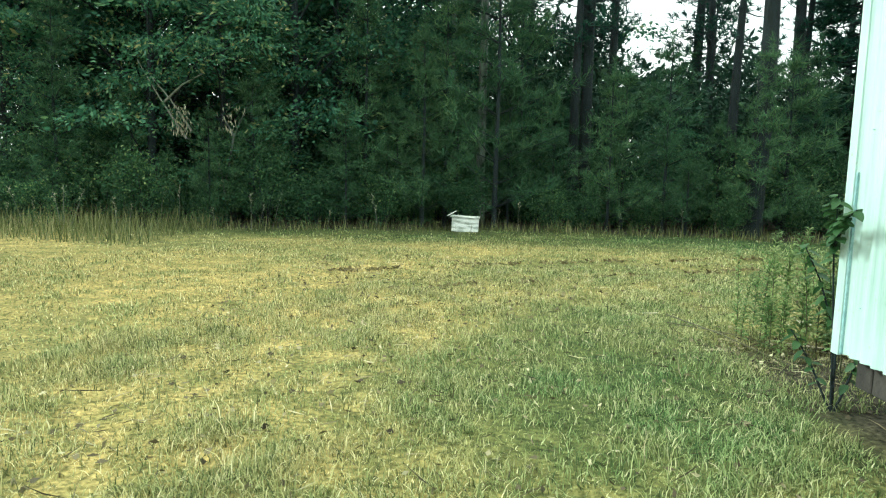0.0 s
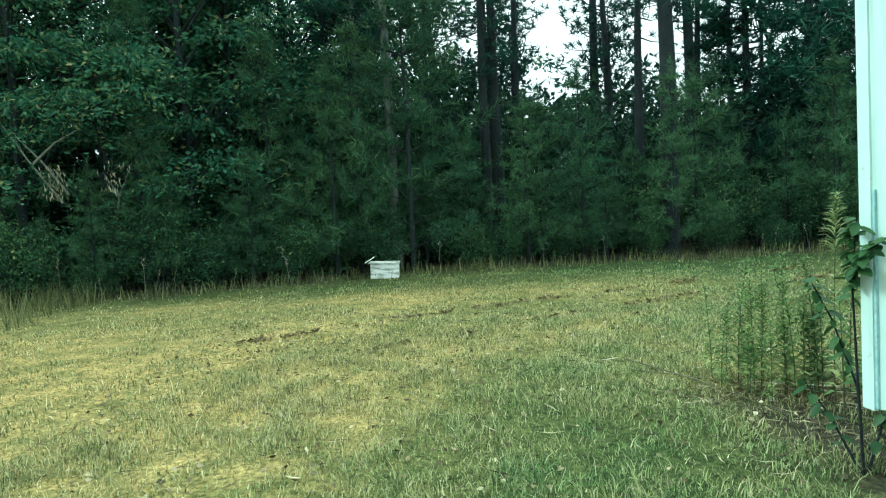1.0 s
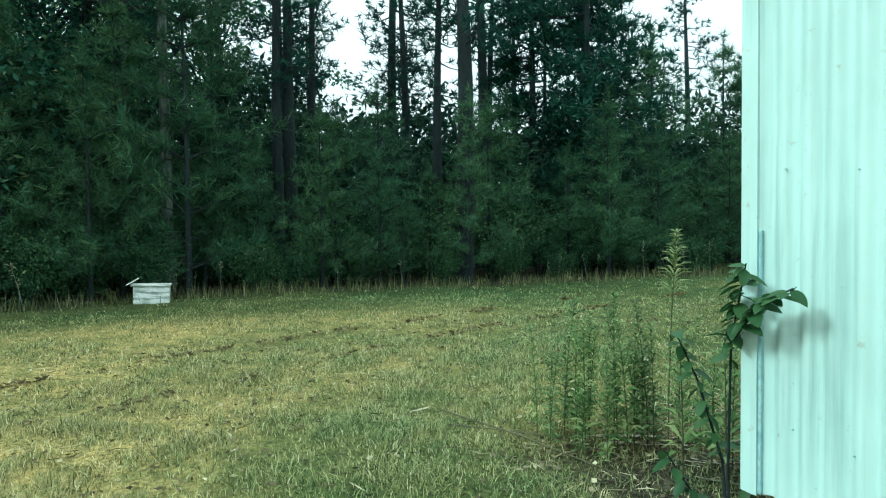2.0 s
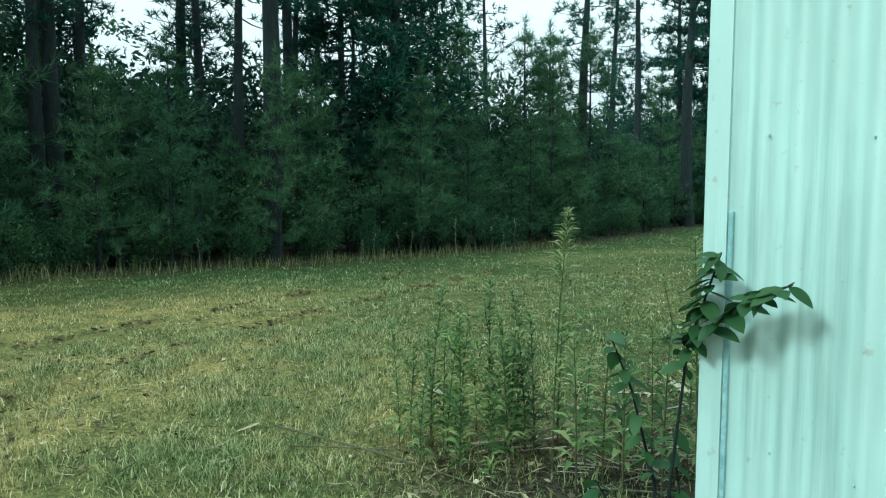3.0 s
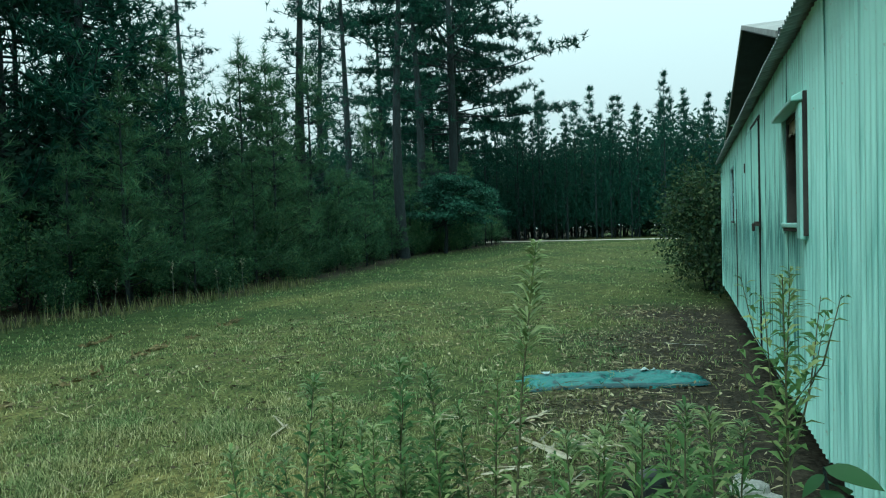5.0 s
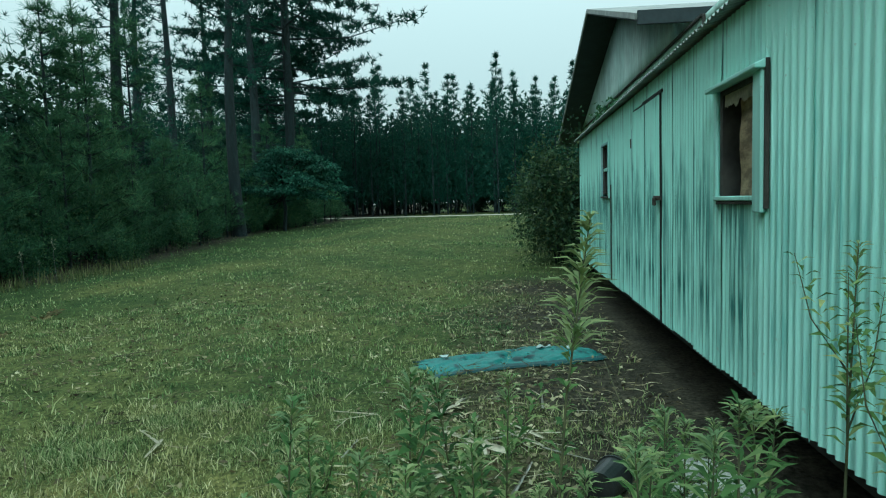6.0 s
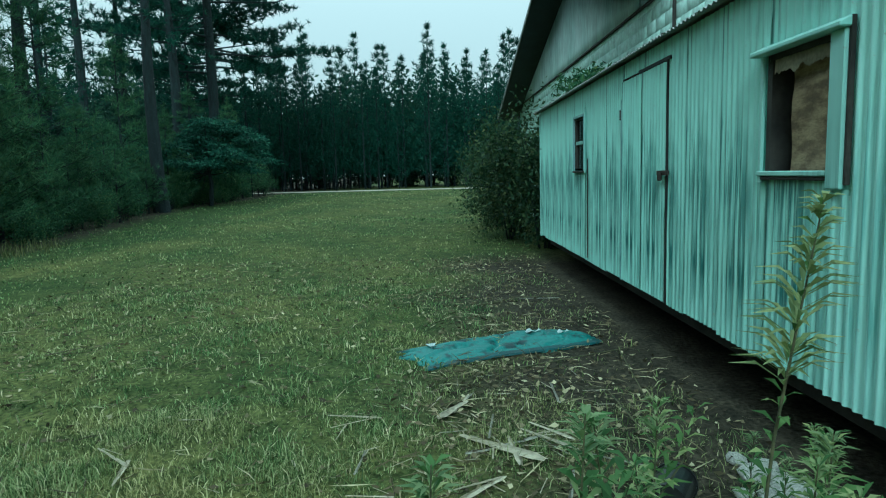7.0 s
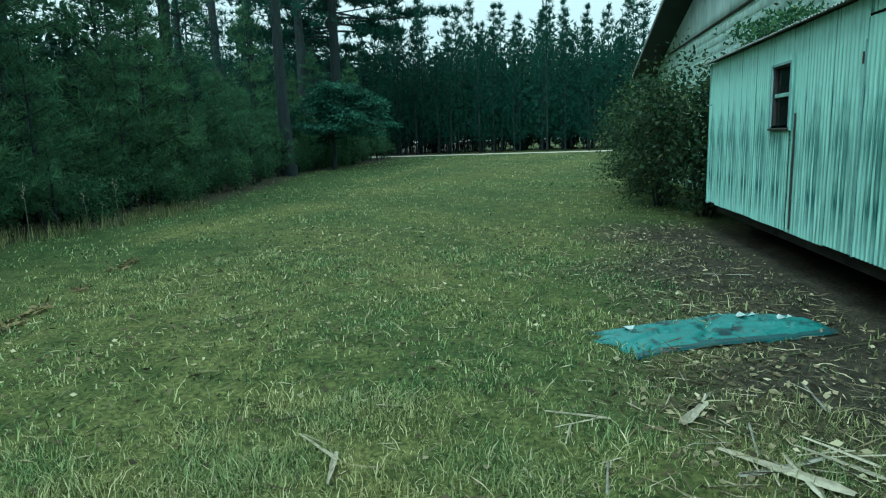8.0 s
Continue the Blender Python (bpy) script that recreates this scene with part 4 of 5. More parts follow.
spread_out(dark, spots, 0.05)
# the tall leafy mass at the western end
spread_out([broad_tree(51), broad_tree(52, 11, 4.0, 11000)],
           [(-9.3, 14.6, 0.72, 0), (-12.5, 16.5, 1.0, 1), (-6.6, 17.2, 0.95, 1), (-15.6, 14.2, 0.9, 0), (-18.5, 17, 1.1, 1), (-10, 19.5, 1.2, 1),
            (-4.6, 18.6, 0.9, 0), (-20.5, 11.5, 1.0, 0), (-14.5, 21, 1.3, 1), (-23, 6, 1.1, 1), (-11.2, 14.0, 0.85, 1), (-7.6, 15.6, 1.0, 1), (-13.6, 18.6, 1.35, 1), (-8.6, 21.5, 1.45, 0), (-5.4, 21.5, 1.3, 1), (-17, 20.5, 1.45, 0), (-3.2, 22.5, 1.2, 0), (-6, 25, 1.7, 1), (-2.5, 26, 1.7, 0), (0.4, 27, 1.45, 1), (-10, 26, 1.8, 0), (-15, 27, 1.8, 1), (-21, 24, 1.7, 0), (-22.5, 20, 1.5, 1), (-25, 15.5, 1.4, 0), (-19.5, 28, 1.9, 1), (-27, 24, 1.9, 0), (-16.5, 16.5, 1.3, 1), (0.2, 17.8, 0.6, 0), (4.2, 17.2, 0.48, 0), (37.4, 15.2, 0.5, 0), (41.0, 14.4, 0.5, 0), (30.6, 18.5, 0.6, 0), (40.5, 16.5, 0.5, 0)])
flat_topped_tree(55).matrix_basis = pose(33.6, 13.9, float(ground_z(33.6, 13.9)), 0, 0, 20)
# plantation across the road
far_kinds = [far_pine(61), far_pine(62, 15.5), far_pine(63, 12.5)]
spots = []
for row in range(4):
    for k in range(36):
        spots.append((59 + row * 3.0 + edge.uniform(-1.0, 1.0), -24 + k * 1.8 + edge.uniform(-0.9, 0.9), edge.uniform(0.74, 1.14), edge.randrange(3)))
spread_out(far_kinds, spots)
# big bush at the far end of the shed, and low growth at its foot
spread_out([shrub(71, 1.5, 3.1, 6500, 0.10, BUSHLEAF, "overgrown_bush", "large overgrown bush beside the shed's end", "bushes by the shed"),
            shrub(72, 1.2, 2.6, 5200, 0.09, BUSHLEAF, "overgrown_bush", "large overgrown bush beside the shed's end", "bushes by the shed")],
           [(12.6, -0.3, 1.0, 0), (14.8, 0.1, 0.95, 1), (16.4, -0.2, 0.9, 0), (12.2, -1.0, 1.15, 1), (18.2, 0.0, 0.75, 0)], 0.05)

# ---------------------------------------------------------------- grass
def build_grass():
    rng = np.random.default_rng(77)
    path = np.array([(-2.4, -4.0), (-2.2, -1.5), (-1.6, 0.4), (0.0, 2.6)])

    def away(x, y):
        d = np.full(len(x), 1e9)
        for (ax, ay), (bx, by) in zip(path[:-1], path[1:]):
            t = np.clip(((x - ax) * (bx - ax) + (y - ay) * (by - ay)) / ((bx - ax) ** 2 + (by - ay) ** 2), 0, 1)
            d = np.minimum(d, np.hypot(x - ax - t * (bx - ax), y - ay - t * (by - ay)))
        return d

    V, F, n = [], [], 0
    zones = [(-7, 6, -5, 8, 4.0, 0.0, 7600, 0.0062, 0.062), (-12, 12, -3, 14, 9.5, 4.0, 1500, 0.0105, 0.052), (-20, 26, 0, 14.5, 24.0, 9.5, 230, 0.02, 0.045),
             (12, 50, 0, 16, 60.0, 20.0, 45, 0.04, 0.06)]
    for x0, x1, y0, y1, far, close, density, width, high in zones:
        m = int((x1 - x0) * (y1 - y0) * density)
        x, y = rng.uniform(x0, x1, m), rng.uniform(y0, y1, m)
        d = away(x, y)
        clump = 0.5 + 0.5 * np.sin(5.1 * x + 1.3 * np.sin(3.3 * y)) * np.sin(4.7 * y + 1.1 * np.sin(2.9 * x))
        patch = 0.5 + 0.5 * np.sin(0.9 * x + 0.5 * y + 1.0) * np.sin(1.1 * y - 0.3 * x)
        bare = bareness(x, y)
        thin = np.clip(0.5 + 1.3 * np.sin(2.3 * x + 0.7 * np.sin(1.9 * y)) * np.sin(2.1 * y + 0.8 * np.sin(1.7 * x)), 0.12, 1)
        keep = (d < far) & (d >= close) & (rng.random(m) < (0.2 + 0.65 * clump + 0.15 * patch) * (0.35 + 0.65 * thin) * (1 - 0.72 * bare))
        keep &= ~((x > -0.05) & (x < 11) & (y < 0.15))
        x, y, clump, patch = x[keep], y[keep], clump[keep], patch[keep]
        m = len(x)
        h = high * (0.4 + 1.0 * clump * rng.random(m) + 0.4 * patch * rng.random(m)) * np.where(rng.random(m) < 0.05, 1.9, 1.0)
        flat = rng.random(m) < 0.45
        lean = np.where(flat, rng.uniform(1.2, 2.4, m), rng.uniform(0.2, 1.5, m))
        h = np.where(flat, h * 0.45, h)
        a, w = rng.uniform(0, 2 * np.pi, m), width * rng.uniform(0.5, 1.3, m)
        dx, dy = np.cos(a), np.sin(a)
        z = ground_z(x, y) + lump(x, y) - 0.004
        base = np.stack([x, y, z], 1)
        side = np.stack([-dy, dx, 0 * a], 1) * (w * 0.5)[:, None]
        go = np.stack([dx, dy, 0 * a], 1)
        mid = base + go * (h * lean * 0.3)[:, None] + np.array([0, 0, 1.0]) * (h * 0.62)[:, None]
        tip = base + go * (h * lean)[:, None] + np.array([0, 0, 1.0]) * h[:, None]
        V.append(np.stack([base - side, base + side, mid - side * 0.75, mid + side * 0.75, tip], 1).reshape(-1, 3))
        i = np.arange(m)[:, None] * 5 + n
        F.append(np.concatenate([i + [[0, 1, 3]], i + [[0, 3, 2]], i + [[2, 3, 4]]], 1).reshape(-1, 3))
        n += 5 * m
    V = np.concatenate(V)
    me = mesh_from("grass", V, np.concatenate(F), GRASSMAT)
    at = me.attributes.new("dry", "FLOAT", "POINT")
    at.data.foreach_set("value", dryness(V[:, 0], V[:, 1]).astype(np.float32))
    tagged(new("grass", me), "short patchy grass, green mixed with dry straw", "grass", kind="stuff")

    # rank grass and stalks at the foot of the wood
    V, F, n = [], [], 0
    m = 5200
    x = rng.uniform(-17, 16, m)
    y = wood_edge(x) - 0.15 + rng.normal(0, 0.35, m)
    h = rng.uniform(0.12, 0.42, m)
    west = rng.random(m) < 0.42
    x = np.where(west, rng.uniform(-17, -8.6, m), x)
    y = np.where(west, rng.uniform(8.6, 13.4, m) - 0.25 * (x + 12), y)
    h = np.where(west, rng.uniform(0.25, 0.7, m), h)
    a = rng.uniform(0, 2 * np.pi, m)
    base = np.stack([x, y, np.full(m, -0.01)], 1)
    side = np.stack([-np.sin(a), np.cos(a), 0 * a], 1) * 0.011
    tip = base + np.stack([np.cos(a) * h * 0.35, np.sin(a) * h * 0.35, h], 1)
    V = np.stack([base - side, base + side, tip], 1).reshape(-1, 3)
    me = mesh_from("rank_grass", V, np.arange(3 * m).reshape(-1, 3), TALLGRASS)
    tagged(new("rank_grass", me), "taller unmown grass along the wood's edge", "grass", kind="stuff")


build_grass()


def build_stalks():
    """Dry stalks standing along the wood's edge."""
    rng = np.random.default_rng(5)
    first = thing("dry_stalk", "thin pale dry stalk standing at the wood's edge", "stalk", group="dry stalks")
    v, f = tube([(0, 0, -0.05), (0.02, 0, 0.5), (0.05, 0.03, 1.0)], [0.008, 0.006, 0.003], 4)
    part("stem", mesh_from("stem", v, f, DEADWOOD), None, first)
    v, f = leaf_quads(np.stack([rng.normal(0.05, 0.02, 12), rng.normal(0.03, 0.02, 12), rng.uniform(0.75, 1.02, 12)], 1), unit(rng.normal(0, 1, (12, 3)) + np.array([0, 0, 1.2])),
                      np.full(12, 0.08), np.full(12, 0.02), rng)
    part("plume", mesh_from("plume", v, f, PODLEAF), None, first)
    first.matrix_basis = pose(-10.3, 12.6, 0, 3, 4, 0)
    for k in range(34):
        x = rng.uniform(-15, -6.5) if k < 18 else rng.uniform(-6, 14)
        copy_thing(first, pose(x, float(wood_edge(x)) + rng.normal(0.1, 0.3), 0, rng.normal(0, 8), rng.normal(0, 8), rng.uniform(0, 360)) @ Matrix.Scale(rng.uniform(0.5, 1.05), 4))


build_stalks()


def build_ruts():
    """Tyre lines of trodden dark thatch across the yard."""
    rng = np.random.default_rng(8)
    P = []
    for line in (((-4.4, 5.4), (-2.0, 6.6), (-0.2, 7.25), (1.9, 7.95), (6.5, 9.4)), ((-3.4, 4.15), (-1.7, 4.8), (0.4, 5.95), (1.9, 6.5), (3.8, 7.15), (8.5, 8.6))):
        for (ax, ay), (bx, by) in zip(line[:-1], line[1:]):
            m = int(math.hypot(bx - ax, by - ay) * 75)
            t = rng.random(m)
            keep = np.sin(t * 9 + ax * 3) + np.sin(t * 23 + ay) > 0.1
            t = t[keep]
            P.append(np.stack([ax + (bx - ax) * t, ay + (by - ay) * t + rng.normal(0, 0.035, len(t)), np.full(len(t), 0.03)], 1))
    P = np.concatenate(P)
    P[:, 2] += lump(P[:, 0], P[:, 1])
    v, f = leaf_quads(P, unit(rng.normal(0, 1, P.shape) * np.array([1, 1, 0.25])), rng.uniform(0.05, 0.12, len(P)), rng.uniform(0.02, 0.05, len(P)), rng)
    tagged(new("rut_thatch", mesh_from("rut_thatch", v, f, DARKTHATCH)), "dark trodden thatch along old tyre tracks", "thatch", kind="stuff")


DARKTHATCH = leafy("trodden_thatch", [(0.0, (0.07, 0.065, 0.035)), (1.0, (0.2, 0.17, 0.09))], 0.0, 0.9)
build_ruts()


def build_litter():
    rng = np.random.default_rng(15)
    m = 62000
    x, y = rng.uniform(-5, 11.5, m), rng.uniform(-1.5, 7.5, m)
    yard = np.clip(bareness(x, y), 0, 1) * (y < 4.2) * np.where(x < 6.5, 1.0, 0.5) * np.interp(y, [0, 0.9, 1.6], [0.12, 0.35, 1.0])
    heap = 0.9 * np.exp(-((x - 2.5) / 1.1) ** 2 - ((y - 1.6) / 0.55) ** 2)
    keep = rng.random(m) < np.clip(yard + heap + 0.13, 0, 1)
    keep &= ~((x > -0.3) & (y < 0.05))
    x, y = x[keep], y[keep]
    m = len(x)
    P = np.stack([x, y, 0.012 + lump(x, y) + rng.uniform(0, 0.02, m)], 1)
    long = rng.random(m) < 0.5
    D = unit(rng.normal(0, 1, (m, 3)) * np.array([1, 1, 0.16]))
    v, f = leaf_quads(P, D, np.where(long, rng.uniform(0.08, 0.28, m), rng.uniform(0.03, 0.07, m)), np.where(long, 0.008, rng.uniform(0.015, 0.04, m)), rng)
    tagged(new("leaf_litter", mesh_from("leaf_litter", v, f, LITTER)), "dry leaves, straw and splinters on bare dirt", "litter", kind="stuff")


build_litter()


# ---------------------------------------------------------------- weeds and sapling
def lance_leaves(rng, base, way, length, width):
    """Narrow drooping leaves of two folded halves."""
    m = len(base)
    d = unit(way)
    s = unit(np.cross(d, np.array([0, 0, 1.0])) + rng.normal(0, 0.15, (m, 3)))
    L, Wd = np.reshape(length, (-1, 1)), np.reshape(width, (-1, 1))
    dn = np.array([0, 0, -1.0])
    p0, p1, p2 = base, base + d * L * 0.45 + dn * L * 0.03, base + d * L * 0.9 + dn * L * 0.3
    up = np.array([0, 0, 1.0]) * Wd * 0.18
    v = np.stack([p0, p1 - s * Wd * 0.5 + up, p1, p1 + s * Wd * 0.5 + up, p2], 1).reshape(-1, 3)
    i = np.arange(m)[:, None] * 5
    f = np.concatenate([i + [[0, 2, 1]], i + [[0, 3, 2]], i + [[1, 2, 4]], i + [[2, 3, 4]]], 1).reshape(-1, 3)
    return v, f


def weed(seed, height, leaf=0.095, name="tall_weed", label="leafy green weed with narrow leaves and pale tips", dense=62, low=0.12, plume=0.0, forks=0, slim=0.24):
    rng = np.random.default_rng(seed)
    t = thing(name, label, "plant", group="tall weeds by the shed")
    lean = rng.normal(0, 0.04, 2)

    def along(u):
        return np.array([lean[0] * u * u * height, lean[1] * u * u * height, u * height])

    v, f = tube([along(u) for u in (-0.04, 0.3, 0.65, 1.0)], [0.006, 0.005, 0.004, 0.0015], 5)
    part("stem", mesh_from("stem", v, f, STEMMAT), None, t)
    B, Wy, L = [], [], []
    heads = [(along, 0.0, 1.0)]
    for k in range(dense):
        u = low + (1 - low) * (k / dense)
        a = k * 2.4 + rng.uniform(-0.3, 0.3)
        B.append(along(u))
        Wy.append([math.cos(a), math.sin(a), 0.55 + 0.5 * u + rng.normal(0, 0.15)])
        L.append(leaf * (1.25 - 0.75 * u) * rng.uniform(0.7, 1.2))
    for j in range(forks):
        u0, a = rng.uniform(0.5, 0.72), j * 2.1 + rng.uniform(0, 1)
        tipo = along(u0) + np.array([math.cos(a) * 0.16, math.sin(a) * 0.16, height * (0.98 - u0) * rng.uniform(0.75, 1.0)])
        v, f = tube([along(u0), along(u0) * 0.5 + tipo * 0.5 + np.array([math.cos(a) * 0.03, math.sin(a) * 0.03, -0.02]), tipo], [0.004, 0.003, 0.001], 4)
        part("branch", mesh_from("branch", v, f, STEMMAT), None, t)
        for k in range(22):
            u = 0.15 + 0.85 * k / 22
            aa = k * 2.4
            B.append(along(u0) * (1 - u) + tipo * u)
            Wy.append([math.cos(aa), math.sin(aa), 0.7])
            L.append(leaf * (1.0 - 0.5 * u))
    L = np.array(L)
    v, f = lance_leaves(rng, np.array(B), np.array(Wy), L, L * slim)
    part("leaves", mesh_from("leaves", v, f, WEEDLEAF), None, t)
    # tips: a spray of fine pale leaflets
    m = 120 if plume else 26
    u = rng.uniform(1 - (plume or 0.1), 1.0, m)
    B = np.array([along(k) for k in u])
    a = rng.uniform(0, 2 * np.pi, m)
    reach = np.clip(1.6 * (1.02 - u) / (plume or 0.1), 0.3, 1)
    Wy = np.stack([np.cos(a), np.sin(a), np.full(m, 0.75)], 1)
    v, f = lance_leaves(rng, B, Wy, (0.14 if plume else 0.07) * reach + 0.025, np.full(m, 0.016 if plume else 0.012))
    part("plume", mesh_from("plume", v, f, BLOOMLEAF), None, t)
    return t


tall = weed(101, 1.53, 0.10, "goldenrod", "tall single goldenrod stalk with a feathery pale green head", 70, 0.3, 0.27)
tall.matrix_basis = pose(0.75, 1.24, 0)
kinds = [weed(102, 1.02, 0.15, dense=90), weed(103, 0.94, 0.15, forks=3, dense=80), weed(104, 1.1, 0.14, dense=100, forks=1)]
spots = [(0.46, 1.98, 1.02, 0), (0.55, 1.80, 0.92, 1), (0.66, 1.66, 1.0, 2), (0.74, 1.55, 0.93, 1), (0.82, 1.50, 1.0, 0), (0.38, 1.62, 0.85, 2), (0.60, 1.45, 0.9, 0),
         (0.92, 1.72, 0.86, 1), (0.28, 2.06, 0.8, 0), (0.50, 2.22, 0.75, 1), (0.98, 1.38, 0.9, 2), (0.34, 1.34, 0.72, 1), (0.68, 1.98, 0.85, 2), (0.20, 1.78, 0.66, 0), (0.62, 1.58, 0.8, 1), (0.78, 1.4, 0.86, 0), (0.5, 1.9, 0.8, 2), (0.86, 1.6, 0.78, 1), (0.42, 1.78, 0.75, 0), (0.9, 2.0, 0.7, 1), (0.58, 2.1, 0.68, 2), (0.3, 1.55, 0.6, 1)]
used = []
for x, y, sc, k in spots:
    m = pose(x, y, 0, 0, 0, 137 * x * 10) @ Matrix.Scale(sc, 4)
    if k in used:
        copy_thing(kinds[k], m)
    else:
        used.append(k)
        kinds[k].matrix_basis = m
wide = weed(111, 0.8, 0.21, "broad_weed", "bushy weed with long pointed leaves", 58, 0.2, slim=0.15)
wide.matrix_basis = pose(1.0, 0.95, 0)
for x, y, sc in [(0.75, 0.78, 1.12), (0.9, 0.64, 1.15), (1.05, 0.52, 1.1), (0.62, 0.98, 1.1), (1.2, 0.44, 1.0), (0.82, 0.95, 1.0), (1.12, 0.82, 1.05), (1.3, 0.7, 0.9), (1.5, 0.55, 0.75), (1.68, 0.62, 0.6), (0.9, 1.12, 0.85), (1.8, 0.42, 0.7), (1.1, 1.25, 0.7), (1.95, 0.62, 0.6)]:
    copy_thing(wide, pose(x, y, 0, 0, 0, 900 * x) @ Matrix.Scale(sc, 4))
wallweed = weed(121, 1.42, 0.12, "wall_weed", "slender dark weed standing close to the shed wall", 44, 0.55, 0, 3)
wallweed.matrix_basis = pose(0.92, 0.32, 0, 0, 0, 30)
copy_thing(wallweed, pose(0.66, 0.34, 0, 0, 3, 200))


def broad_leaf(rng, length=0.13, width=0.062):
    """One oval pointed leaf with a folded midrib, along +x."""
    xs = np.linspace(0, 1, 7)
    prof = np.sin(np.pi * xs ** 0.8) ** 0.8 * 0.5
    V = []
    for u, w in zip(xs, prof):
        z = -0.22 * length * u * u
        V += [(u * length, -w * width, z + 0.12 * width * w), (u * length, 0, z - 0.1 * width * w), (u * length, w * width, z + 0.12 * width * w)]
    F = []
    for k in range(6):
        for j in range(2):
            a = k * 3 + j
            F.append((a, a + 3, a + 4, a + 1))
    return mesh_from("leaf", np.array(V), np.array(F), SAPLEAF, True)


def build_sapling():
    rng = np.random.default_rng(31)
    t = thing("sapling", "young broadleaf sapling growing against the shed corner", "plant", pose(0.12, 0.20, 0))
    leaf = broad_leaf(rng, 0.092, 0.05)
    stems = [[(0, 0, -0.05), (-0.05, -0.03, 0.5), (-0.16, -0.14, 1.08), (-0.24, -0.28, 1.42)],
             [(0, 0, -0.05), (0.04, 0.08, 0.45), (-0.08, 0.12, 0.85), (-0.18, 0.16, 1.08)],
             [(0, 0, -0.05), (0.12, 0.0, 0.3), (0.22, 0.1, 0.62)],
             [(-0.16, -0.14, 1.08), (-0.24, -0.34, 1.26), (-0.26, -0.5, 1.34)],
             [(0, 0, -0.02), (-0.1, 0.12, 0.3), (-0.2, 0.2, 0.5)]]
    for k, st in enumerate(stems):
        v, f = tube(st, np.linspace(0.009, 0.003, len(st)), 6)
        part("stem" if k < 2 else "branch", mesh_from("stem", v, f, PINEBARK), None, t)
    for k, (st, count, start) in enumerate(zip(stems, (36, 26, 18, 24, 16), (0.62, 0.35, 0.3, 0.2, 0.3))):
        pts = np.array(st)
        for j in range(count):
            u = start + (1 - start) * j / (count - 1)
            s_ = u * (len(pts) - 1)
            i0 = min(int(s_), len(pts) - 2)
            q = pts[i0] + (pts[i0 + 1] - pts[i0]) * (s_ - i0)
            ang = 137.5 * j + 40 * k
            tilt = rng.uniform(-10, 45)
            size = rng.uniform(0.7, 1.2)
            if q[0] + 0.12 + 0.13 * math.cos(radians(ang)) > -0.03 and q[1] + 0.20 + 0.13 * math.sin(radians(ang)) < 0.05:
                ang += 120
            part("leaf", leaf, None, t, m=pose(*q, rng.uniform(-25, 25), tilt, ang) @ Matrix.Scale(size, 4))


build_sapling()


